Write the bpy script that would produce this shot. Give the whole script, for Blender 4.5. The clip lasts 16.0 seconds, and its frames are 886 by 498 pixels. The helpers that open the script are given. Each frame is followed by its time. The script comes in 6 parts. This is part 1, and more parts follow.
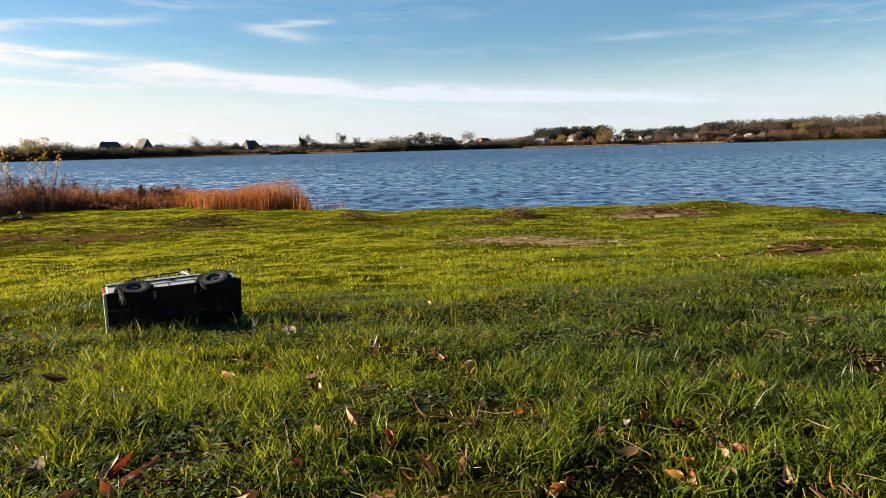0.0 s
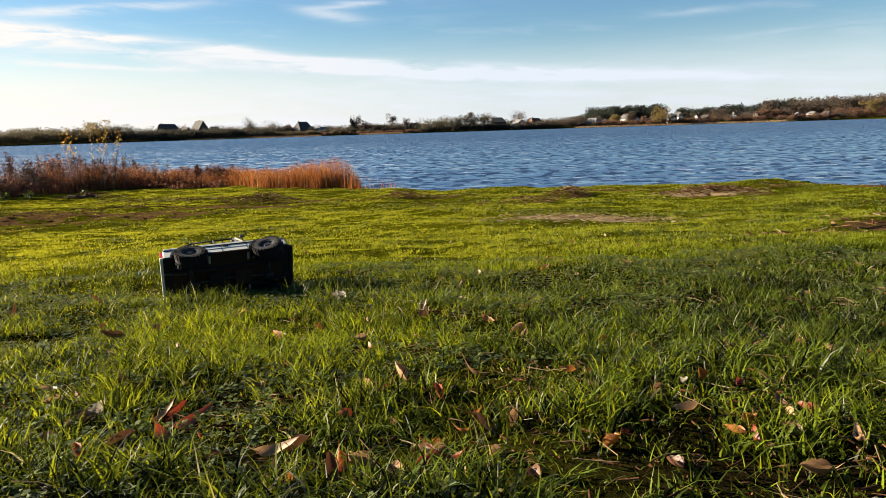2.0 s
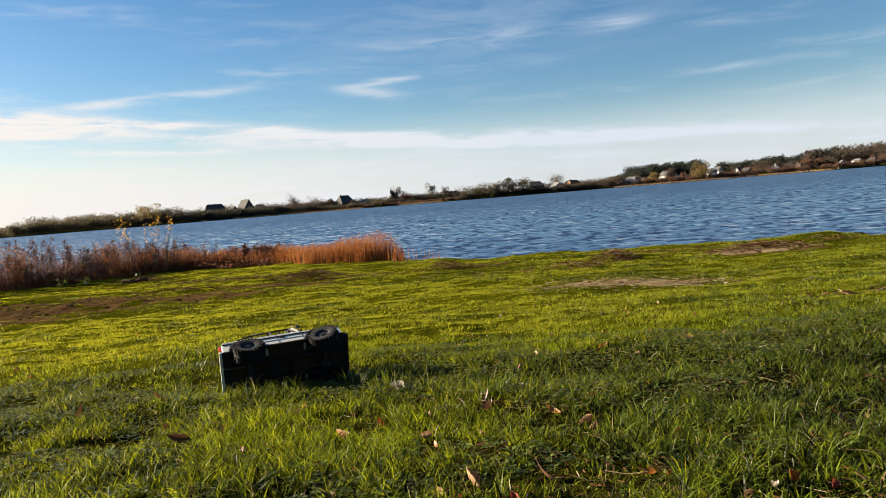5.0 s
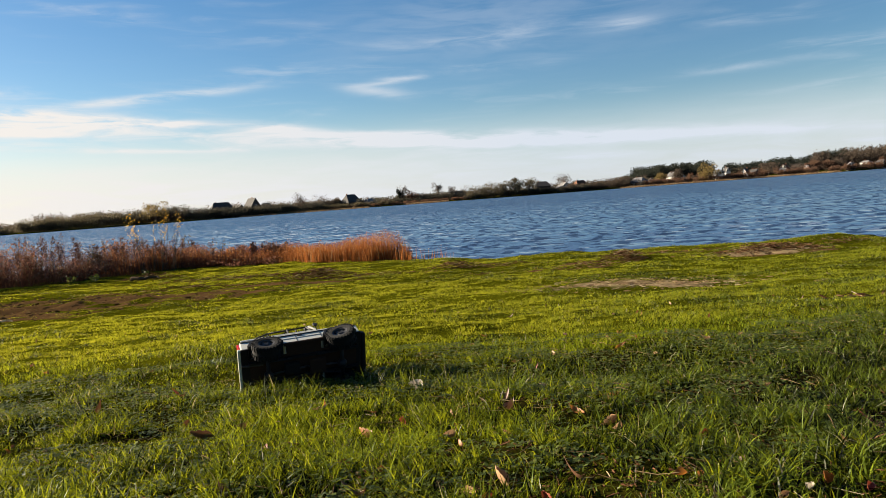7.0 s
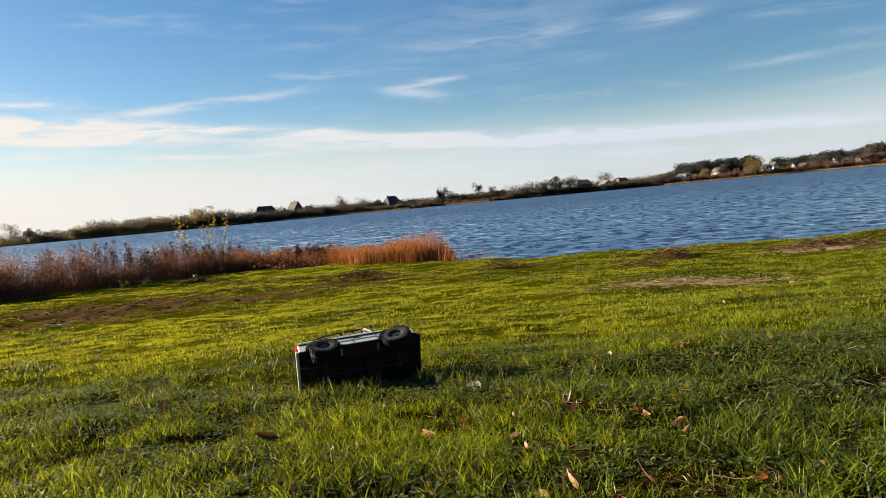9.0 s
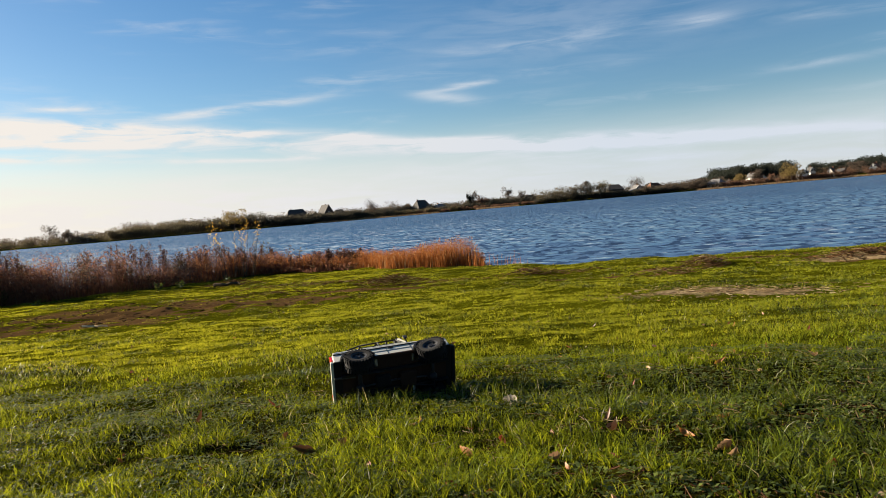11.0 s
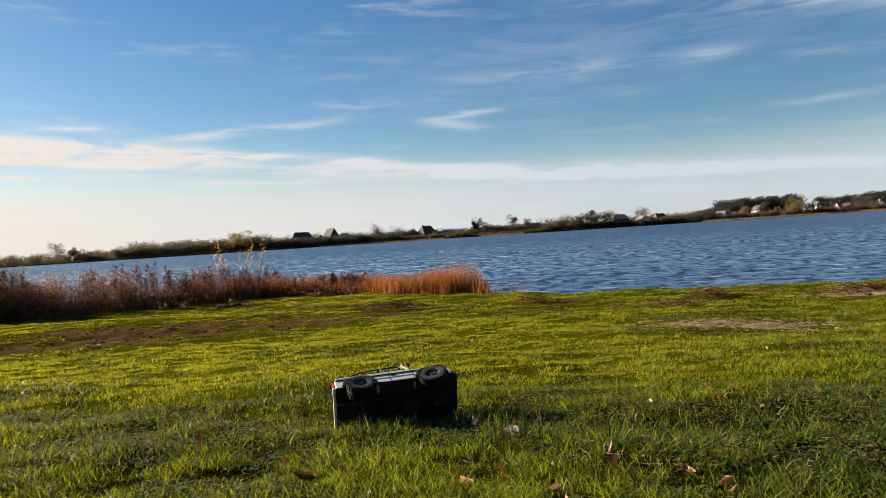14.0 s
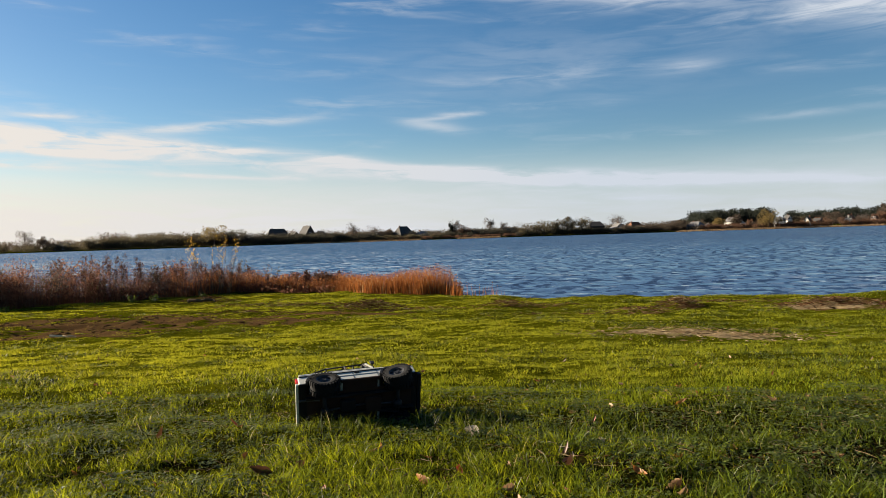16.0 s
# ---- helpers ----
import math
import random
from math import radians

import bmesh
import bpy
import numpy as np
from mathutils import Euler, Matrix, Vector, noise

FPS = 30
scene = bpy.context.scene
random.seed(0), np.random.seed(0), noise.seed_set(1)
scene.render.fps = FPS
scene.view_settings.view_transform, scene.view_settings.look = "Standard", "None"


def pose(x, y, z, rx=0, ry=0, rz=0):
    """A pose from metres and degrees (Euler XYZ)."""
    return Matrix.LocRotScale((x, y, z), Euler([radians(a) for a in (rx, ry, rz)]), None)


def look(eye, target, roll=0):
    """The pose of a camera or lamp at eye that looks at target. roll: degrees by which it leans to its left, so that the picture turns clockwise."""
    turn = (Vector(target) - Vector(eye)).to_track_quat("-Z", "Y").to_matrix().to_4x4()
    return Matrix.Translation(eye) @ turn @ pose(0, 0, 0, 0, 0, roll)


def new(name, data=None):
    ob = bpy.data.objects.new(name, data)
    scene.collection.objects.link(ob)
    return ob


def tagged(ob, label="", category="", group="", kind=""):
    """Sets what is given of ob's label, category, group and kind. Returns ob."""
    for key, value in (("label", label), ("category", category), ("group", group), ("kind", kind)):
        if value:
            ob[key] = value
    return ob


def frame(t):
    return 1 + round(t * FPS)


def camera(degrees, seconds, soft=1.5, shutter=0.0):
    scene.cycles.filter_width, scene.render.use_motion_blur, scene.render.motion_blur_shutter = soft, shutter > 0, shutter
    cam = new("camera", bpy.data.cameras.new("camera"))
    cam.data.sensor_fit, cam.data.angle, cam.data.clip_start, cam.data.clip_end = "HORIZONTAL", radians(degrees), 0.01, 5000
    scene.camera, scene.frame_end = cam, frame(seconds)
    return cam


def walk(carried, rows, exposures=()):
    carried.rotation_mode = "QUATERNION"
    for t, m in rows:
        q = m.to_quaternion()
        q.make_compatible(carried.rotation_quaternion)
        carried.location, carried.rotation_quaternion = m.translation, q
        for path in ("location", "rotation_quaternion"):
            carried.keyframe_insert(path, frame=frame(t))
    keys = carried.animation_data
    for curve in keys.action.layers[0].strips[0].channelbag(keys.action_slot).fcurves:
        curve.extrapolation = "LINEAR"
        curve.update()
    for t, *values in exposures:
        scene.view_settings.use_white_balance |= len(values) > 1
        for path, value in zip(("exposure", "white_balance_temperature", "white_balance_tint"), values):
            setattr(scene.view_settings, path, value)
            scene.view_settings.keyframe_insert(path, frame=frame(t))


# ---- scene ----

# The water level of the lake is z = 0; y points across the lake, x along the shore.
EYE = 1.45
PATH = [
    (0, 0.031, -0.003, 0.027, -4.34, -8.09, -1.51),
    (0.5, 0.010, 0.006, 0.010, -1.15, -10.03, -0.29),
    (1, 0.013, 0.009, 0.013, 0.19, -9.59, -1.26),
    (1.5, 0.011, 0.010, -0.001, 0.01, -9.60, -1.94),
    (2, 0.028, 0.012, -0.023, -0.27, -9.51, -1.80),
    (2.5, 0.051, 0.015, -0.030, -1.14, -10.23, -4.31),
    (3, 0.056, 0.012, -0.017, -2.66, -9.05, -1.42),
    (3.5, 0.041, 0.015, -0.005, -0.43, -9.02, -3.97),
    (4, 0.002, 0.032, 0.037, 1.96, -4.31, -5.26),
    (4.2, -0.001, 0.031, 0.037, 2.60, -3.97, -4.84),
    (6.5, -0.034, 0.020, 0.041, 3.14, -3.97, -4.50),
    (7, -0.049, 0.023, 0.040, 3.38, -3.96, -4.34),
    (7.5, -0.064, 0.029, 0.041, 4.21, -3.86, -5.25),
    (8, -0.075, 0.029, 0.043, 5.14, -3.78, -5.08),
    (8.5, -0.085, 0.025, 0.046, 5.95, -3.71, -5.45),
    (9, -0.096, 0.022, 0.047, 6.68, -3.65, -5.30),
    (9.2, -0.099, 0.023, 0.047, 7.02, -3.62, -5.26),
    (11.3, -0.120, 0.040, 0.073, 9.06, -2.85, -4.95),
    (11.5, -0.120, 0.040, 0.073, 9.05, -2.41, -4.91),
    (12, -0.119, 0.037, 0.078, 9.04, -1.73, -4.29),
    (12.5, -0.119, 0.035, 0.080, 9.11, -1.40, -3.92),
    (13, -0.121, 0.031, 0.081, 9.20, -1.26, -3.91),
    (13.5, -0.120, 0.027, 0.081, 9.25, -1.10, -3.75),
    (14, -0.117, 0.022, 0.081, 9.21, -0.99, -3.74),
    (14.5, -0.108, 0.017, 0.081, 9.09, -0.91, -3.23),
    (15, -0.101, 0.016, 0.080, 8.42, -0.90, -2.54),
    (15.5, -0.091, 0.015, 0.077, 7.72, -0.90, -2.11),
    (16, -0.086, 0.014, 0.074, 7.28, -0.95, -1.85),
]


def eye_pose(x, y, z, yaw, pitch, roll):
    """Yaw to the left from +y, pitch up, roll to the left, in degrees."""
    a, b = radians(yaw), radians(pitch)
    way = Vector((-math.sin(a) * math.cos(b), math.cos(a) * math.cos(b), math.sin(b)))
    eye = Vector((x, y, EYE + z))
    return look(eye, eye + way, roll)


cam = camera(64.0, 16.0, soft=0.7)
walk(cam, [(t, eye_pose(*row)) for t, *row in PATH], [(0.0, 1.79), (3.5, 1.79), (4.2, 1.70), (9.0, 1.58), (12.0, 1.51), (16.0, 1.44)])

# ---- light: a low autumn sun from beyond the reeds, and a blue sky with thin cirrus ----
SUN_EL, SUN_AZ = 19.0, -74.0
SKY = 0.04


def math_node(nt, op, a, b=None, c=None, clamp=False):
    n = nt.nodes.new("ShaderNodeMath")
    n.operation, n.use_clamp = op, clamp
    for i, v in enumerate((a, b, c)):
        if v is None:
            continue
        if isinstance(v, (int, float)):
            n.inputs[i].default_value = v
        else:
            nt.links.new(v, n.inputs[i])
    return n.outputs[0]


def mix_node(nt, fac, a, b, mode="MIX"):
    n = nt.nodes.new("ShaderNodeMix")
    n.data_type, n.blend_type = "RGBA", mode
    for i, v in ((0, fac), (6, a), (7, b)):
        if isinstance(v, (int, float)):
            n.inputs[i].default_value = v
        elif isinstance(v, tuple):
            n.inputs[i].default_value = (*v, 1.0)
        else:
            nt.links.new(v, n.inputs[i])
    return n.outputs[2]


def noise_node(nt, vector=None, scale=5.0, detail=3.0, rough=0.5, distortion=0.0):
    n = nt.nodes.new("ShaderNodeTexNoise")
    n.inputs["Scale"].default_value, n.inputs["Detail"].default_value = scale, detail
    n.inputs["Roughness"].default_value, n.inputs["Distortion"].default_value = rough, distortion
    if vector is not None:
        nt.links.new(vector, n.inputs["Vector"])
    return n.outputs["Fac"]


def smooth(nt, v, lo, hi):
    n = nt.nodes.new("ShaderNodeMapRange")
    n.interpolation_type = "SMOOTHSTEP"
    n.inputs["From Min"].default_value, n.inputs["From Max"].default_value = lo, hi
    nt.links.new(v, n.inputs["Value"])
    return n.outputs["Result"]


def build_world():
    world = bpy.data.worlds.new("sky")
    scene.world = world
    world.use_nodes = True
    nt = world.node_tree
    nt.nodes.clear()
    sky = nt.nodes.new("ShaderNodeTexSky")
    sky.sky_type, sky.sun_disc = "NISHITA", False
    sky.sun_elevation, sky.sun_rotation = radians(SUN_EL), radians(SUN_AZ % 360)
    sky.air_density, sky.dust_density, sky.ozone_density = 1.0, 0.35, 2.5
    co = nt.nodes.new("ShaderNodeTexCoord").outputs["Generated"]
    sep = nt.nodes.new("ShaderNodeSeparateXYZ")
    nt.links.new(co, sep.inputs[0])
    x, y, z = sep.outputs
    az = math_node(nt, "MULTIPLY", math_node(nt, "ARCTAN2", x, y), 57.2958)
    el = math_node(nt, "MULTIPLY", math_node(nt, "ARCSINE", z), 57.2958)

    def vec(a, b):
        n = nt.nodes.new("ShaderNodeCombineXYZ")
        nt.links.new(a, n.inputs[0])
        nt.links.new(b, n.inputs[1])
        return n.outputs[0]

    # fine wisps, drawn out along the wind
    wisp = noise_node(nt, vec(math_node(nt, "MULTIPLY", az, 0.16), math_node(nt, "MULTIPLY_ADD", el, 1.1, math_node(nt, "MULTIPLY", az, 0.03))), 1.0, 6.0, 0.58, 0.6)
    broad = noise_node(nt, vec(math_node(nt, "MULTIPLY", az, 0.045), math_node(nt, "MULTIPLY", el, 0.38)), 1.0, 4.0, 0.55, 0.3)
    total = None
    # az, el, half length, half width, tilt in degrees, strength
    for a0, e0, le, wi, tilt, s in LOW_STREAKS + HIGH_STREAKS:
        c, sn = math.cos(radians(tilt)), math.sin(radians(tilt))
        da, de = math_node(nt, "SUBTRACT", az, a0), math_node(nt, "SUBTRACT", el, e0)
        u = math_node(nt, "ADD", math_node(nt, "MULTIPLY", da, c / le), math_node(nt, "MULTIPLY", de, sn / le))
        v = math_node(nt, "SUBTRACT", math_node(nt, "MULTIPLY", de, c / wi), math_node(nt, "MULTIPLY", da, sn / wi))
        v = math_node(nt, "ADD", v, math_node(nt, "MULTIPLY_ADD", broad, 1.2, -0.6))
        q = math_node(nt, "ADD", math_node(nt, "MULTIPLY", u, u), math_node(nt, "MULTIPLY", v, v))
        g = math_node(nt, "MULTIPLY", math_node(nt, "EXPONENT", math_node(nt, "MULTIPLY", q, -1.0)), s)
        total = g if total is None else math_node(nt, "ADD", total, g)
    shape = math_node(nt, "MULTIPLY", total, smooth(nt, wisp, 0.22, 0.68))
    veil = math_node(nt, "MULTIPLY", smooth(nt, broad, 0.46, 0.75), math_node(nt, "MULTIPLY", smooth(nt, wisp, 0.4, 0.75), 0.48))
    low = math_node(nt, "EXPONENT", math_node(nt, "MULTIPLY", math_node(nt, "POWER", math_node(nt, "MAXIMUM", el, 0.0), 4.0), -0.0012))
    low = math_node(nt, "MULTIPLY", low, math_node(nt, "MULTIPLY_ADD", wisp, 0.6, 0.66))
    side = nt.nodes.new("ShaderNodeMapRange")
    side.inputs["From Min"].default_value, side.inputs["From Max"].default_value = -35.0, 15.0
    side.inputs["To Min"].default_value, side.inputs["To Max"].default_value = 1.0, 0.8
    nt.links.new(az, side.inputs["Value"])
    low = math_node(nt, "MULTIPLY", low, side.outputs["Result"])
    cover = math_node(nt, "ADD", math_node(nt, "ADD", shape, veil), math_node(nt, "MULTIPLY", low, 1.0), clamp=True)
    deep = nt.nodes.new("ShaderNodeHueSaturation")
    deep.inputs["Saturation"].default_value, deep.inputs["Hue"].default_value = 1.28, 0.502
    nt.links.new(sky.outputs[0], deep.inputs["Color"])
    tone = nt.nodes.new("ShaderNodeMapRange")
    tone.inputs["From Min"].default_value, tone.inputs["From Max"].default_value = -45.0, 5.0
    nt.links.new(az, tone.inputs["Value"])
    colour = mix_node(nt, cover, deep.outputs[0], mix_node(nt, tone.outputs["Result"], CLOUD, CLOUD_FAR))
    bg = nt.nodes.new("ShaderNodeBackground")
    bg.inputs[1].default_value = SKY
    nt.links.new(colour, bg.inputs[0])
    out = nt.nodes.new("ShaderNodeOutputWorld")
    nt.links.new(bg.outputs[0], out.inputs[0])


CLOUD, CLOUD_FAR = (8.1, 7.5, 6.8), (5.9, 6.4, 7.1)
LOW_STREAKS = [(-36, 7.9, 10, 0.75, -4, 1.7), (-38, 7.0, 8, 0.35, -3, 1.3), (-38, 6.0, 7, 0.3, -2, 1.0), (-25, 7.3, 6, 0.32, -4, 1.3), (-24, 9.1, 6, 0.3, 4.5, 1.1), (-16, 6.5, 3.5, 0.32, -6, 1.4),
           (-4, 4.9, 18, 0.4, -3, 1.2), (6, 4.0, 15, 0.3, -3, 1.0), (-10, 5.7, 10, 0.25, -3, 0.8), (-24, 5.2, 6, 0.2, -2, 0.7), (-7.8, 8.9, 2.4, 0.4, -9, 0.6), (-6.2, 9.7, 2.8, 0.22, 4, 0.6), (-36, 9.4, 1.6, 0.15, 0, 0.6)]
HIGH_STREAKS = [(13, 17.4, 13, 0.9, -4, 1.0), (23, 15.2, 5, 1.5, -6, 1.0), (32, 14.0, 6, 1.6, 0, 0.8), (12, 12.2, 2.0, 0.4, 0, 0.5), (20, 8.0, 4, 0.3, 0, 0.4), (3, 13.0, 15, 2.6, 0, 0.2)]
build_world()
sun = new("sun", bpy.data.lights.new("sun", "SUN"))
sun.data.energy, sun.data.angle, sun.data.color = 7.5, radians(0.55), (1.0, 0.86, 0.66)
sa, se = radians(SUN_AZ), radians(SUN_EL)
sun.matrix_world = look((-60, 20, 40), Vector((-60, 20, 40)) - Vector((math.sin(sa) * math.cos(se), math.cos(sa) * math.cos(se), math.sin(se))))


# ---- materials ----
def material(name, colour, rough=0.6, metal=0.0, vary=0.15, scale=20.0, bump=0.0, translucent=0.0, coat=0.0, emission=0.0, island=0.0, spec=0.5, hue=0.0):
    """A surface with grain at two scales; island: variation from piece to piece; translucent: share of light let through."""
    m = bpy.data.materials.new(name)
    m.use_nodes = True
    nt = m.node_tree
    p = nt.nodes["Principled BSDF"]
    pos = nt.nodes.new("ShaderNodeTexCoord").outputs["Object"]
    fine, coarse = noise_node(nt, pos, scale, 4.0, 0.6), noise_node(nt, pos, scale * 0.13, 2.0)
    val = math_node(nt, "MULTIPLY_ADD", fine, vary, math_node(nt, "MULTIPLY_ADD", coarse, vary, 1.0 - vary))
    if island:
        r = nt.nodes.new("ShaderNodeNewGeometry").outputs["Random Per Island"]
        val = math_node(nt, "MULTIPLY", val, math_node(nt, "MULTIPLY_ADD", r, 2 * island, 1 - island))
    hsv = nt.nodes.new("ShaderNodeHueSaturation")
    hsv.inputs["Color"].default_value = (*colour, 1)
    nt.links.new(val, hsv.inputs["Value"])
    if hue:
        r2 = nt.nodes.new("ShaderNodeNewGeometry").outputs["Random Per Island"]
        k = math_node(nt, "FRACT", math_node(nt, "MULTIPLY", r2, 7.31))
        nt.links.new(math_node(nt, "MULTIPLY_ADD", k, 2 * hue, 0.5 - hue), hsv.inputs["Hue"])
    nt.links.new(hsv.outputs[0], p.inputs["Base Color"])
    p.inputs["Roughness"].default_value, p.inputs["Metallic"].default_value = rough, metal
    p.inputs["Specular IOR Level"].default_value = spec
    p.inputs["Coat Weight"].default_value = coat
    if emission:
        p.inputs["Emission Color"].default_value, p.inputs["Emission Strength"].default_value = (*colour, 1), emission
    if bump:
        b = nt.nodes.new("ShaderNodeBump")
        b.inputs["Strength"].default_value, b.inputs["Distance"].default_value = bump, 0.3 / scale
        nt.links.new(fine, b.inputs["Height"])
        nt.links.new(b.outputs[0], p.inputs["Normal"])
    if translucent:
        tr = nt.nodes.new("ShaderNodeBsdfTranslucent")
        nt.links.new(hsv.outputs[0], tr.inputs[0])
        mx = nt.nodes.new("ShaderNodeMixShader")
        mx.inputs[0].default_value = translucent
        nt.links.new(p.outputs[0], mx.inputs[1])
        nt.links.new(tr.outputs[0], mx.inputs[2])
        nt.links.new(mx.outputs[0], nt.nodes["Material Output"].inputs[0])
    return m


def foliage(name, dark, light, dry, patch, translucent=0.45, dry_share=0.06, rough=0.5, spec=0.35, vary=0.7, through_tint=(1.0, 1.0, 1.0), face_tint=(1.0, 1.0, 1.0), mottle=0.35):
    """Blades and leaves: every piece its own tone, patches of tone over the plan, some dry pieces."""
    m = bpy.data.materials.new(name)
    m.use_nodes = True
    nt = m.node_tree
    p = nt.nodes["Principled BSDF"]
    geo = nt.nodes.new("ShaderNodeNewGeometry")
    r = geo.outputs["Random Per Island"]
    spread = noise_node(nt, geo.outputs["Position"], patch, 3.0, 0.6)
    fine = noise_node(nt, geo.outputs["Position"], patch * 7, 2.0, 0.6)
    broad, small = smooth(nt, spread, 0.30, 0.70), smooth(nt, fine, 0.32, 0.68)
    f = math_node(nt, "MULTIPLY_ADD", r, vary, math_node(nt, "MULTIPLY_ADD", broad, 0.35, math_node(nt, "MULTIPLY_ADD", small, mottle, 0.5 - vary / 2 - 0.175 - mottle / 2)), clamp=True)
    colour = mix_node(nt, f, dark, light)
    k = math_node(nt, "FRACT", math_node(nt, "MULTIPLY", r, 23.7))
    colour = mix_node(nt, math_node(nt, "LESS_THAN", k, dry_share), colour, dry)
    nt.links.new(mix_node(nt, 1.0, colour, face_tint, "MULTIPLY"), p.inputs["Base Color"])
    p.inputs["Roughness"].default_value, p.inputs["Specular IOR Level"].default_value = rough, spec
    tr = nt.nodes.new("ShaderNodeBsdfTranslucent")
    nt.links.new(mix_node(nt, 1.0, colour, through_tint, "MULTIPLY"), tr.inputs[0])
    mx = nt.nodes.new("ShaderNodeMixShader")
    mx.inputs[0].default_value = translucent
    nt.links.new(p.outputs[0], mx.inputs[1])
    nt.links.new(tr.outputs[0], mx.inputs[2])
    nt.links.new(mx.outputs[0], nt.nodes["Material Output"].inputs[0])
    return m


# Near and coarse blades are painted darker than turf: shade among tufts.
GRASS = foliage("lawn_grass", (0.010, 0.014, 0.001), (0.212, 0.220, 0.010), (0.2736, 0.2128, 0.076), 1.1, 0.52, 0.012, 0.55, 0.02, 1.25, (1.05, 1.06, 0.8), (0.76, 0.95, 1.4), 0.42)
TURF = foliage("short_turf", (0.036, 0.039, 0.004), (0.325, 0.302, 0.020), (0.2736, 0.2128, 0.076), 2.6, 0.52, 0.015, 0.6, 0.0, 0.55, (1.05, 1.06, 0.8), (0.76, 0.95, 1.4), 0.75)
COARSE_SHADED = foliage("coarse_grass_shaded", (0.0012, 0.0026, 0.0005), (0.096, 0.112, 0.009), (0.34, 0.28, 0.16), 2.2, 0.36, 0.025, 0.45, 0.07, 1.7, (1.08, 1.06, 0.8), (0.80, 0.95, 1.2), 0.9)
CLOVER = foliage("clover_leaf", (0.008, 0.020, 0.004), (0.110, 0.135, 0.022), (0.152, 0.1368, 0.0304), 3.0, 0.4, 0.05, 0.5, 0.2)
REED = foliage("dry_reed", (0.140, 0.046, 0.015), (0.380, 0.143, 0.040), (0.38, 0.2584, 0.1216), 0.8, 0.4, 0.06, 0.8, 0.0)
WEED = foliage("dead_weed", (0.065, 0.033, 0.023), (0.190, 0.085, 0.050), (0.16, 0.105, 0.065), 0.8, 0.5, 0.05, 0.8, 0.0)
# Tall weed tops: their backlit silhouette is painted in as dark brown.
WEED_BACKLIT = foliage("backlit_weed", (0.030, 0.016, 0.012), (0.105, 0.052, 0.035), (0.12, 0.085, 0.06), 0.8, 0.3, 0.06, 0.8, 0.0)
WEED_OLIVE = foliage("olive_weed", (0.041, 0.0308, 0.0137), (0.116, 0.0821, 0.0342), (0.137, 0.0958, 0.0547), 0.8, 0.35, 0.07, 0.8, 0.0)
WEED_GREY = foliage("grey_weed", (0.0452, 0.0323, 0.0271), (0.123, 0.0872, 0.0646), (0.168, 0.129, 0.0969), 0.8, 0.35, 0.07, 0.8, 0.0)
YELLOW = foliage("yellow_leaf", (0.38, 0.19, 0.0152), (0.57, 0.342, 0.0304), (0.38, 0.228, 0.038), 2.0, 0.5)
STRAW = foliage("straw", (0.076, 0.04712, 0.02584), (0.2356, 0.1672, 0.0912), (0.2888, 0.228, 0.1444), 3.0, 0.2, 0.15, 0.8, 0.0)


def ground_material():
    m = bpy.data.materials.new("lawn_soil")
    m.use_nodes = True
    nt = m.node_tree
    p = nt.nodes["Principled BSDF"]
    pos = nt.nodes.new("ShaderNodeNewGeometry").outputs["Position"]
    big, mid, fine = noise_node(nt, pos, 0.7, 4.0, 0.6), noise_node(nt, pos, 6.0, 4.0, 0.6), noise_node(nt, pos, 55.0, 4.0, 0.65)
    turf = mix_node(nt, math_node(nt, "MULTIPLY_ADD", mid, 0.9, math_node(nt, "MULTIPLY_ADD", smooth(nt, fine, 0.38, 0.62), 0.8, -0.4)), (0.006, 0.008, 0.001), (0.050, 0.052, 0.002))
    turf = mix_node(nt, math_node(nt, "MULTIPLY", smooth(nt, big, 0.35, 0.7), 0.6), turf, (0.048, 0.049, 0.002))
    # Near-black thatch: shade between the near blades is painted into its brown.
    shaded_thatch = mix_node(nt, fine, (0.0012, 0.0009, 0.0005), (0.010, 0.0065, 0.0035))
    soil = mix_node(nt, fine, (0.007, 0.0042, 0.002), (0.105, 0.060, 0.026))
    sand = mix_node(nt, fine, (0.0836, 0.0608, 0.0304), (0.2736, 0.2052, 0.114))
    att = nt.nodes.new("ShaderNodeAttribute")
    att.attribute_name = "cover"
    sep = nt.nodes.new("ShaderNodeSeparateColor")
    nt.links.new(att.outputs["Color"], sep.inputs[0])
    edge = math_node(nt, "MULTIPLY_ADD", mid, 0.8, -0.4)
    turf = mix_node(nt, sep.outputs[2], turf, shaded_thatch)
    colour = mix_node(nt, smooth(nt, math_node(nt, "ADD", sep.outputs[0], edge), 0.3, 0.7), turf, soil)
    colour = mix_node(nt, smooth(nt, math_node(nt, "ADD", sep.outputs[1], edge), 0.3, 0.7), colour, sand)
    nt.links.new(colour, p.inputs["Base Color"])
    p.inputs["Roughness"].default_value, p.inputs["Specular IOR Level"].default_value = 0.95, 0.0
    b = nt.nodes.new("ShaderNodeBump")
    b.inputs["Strength"].default_value, b.inputs["Distance"].default_value = 0.5, 0.012
    nt.links.new(math_node(nt, "ADD", fine, mid), b.inputs["Height"])
    nt.links.new(b.outputs[0], p.inputs["Normal"])
    return m


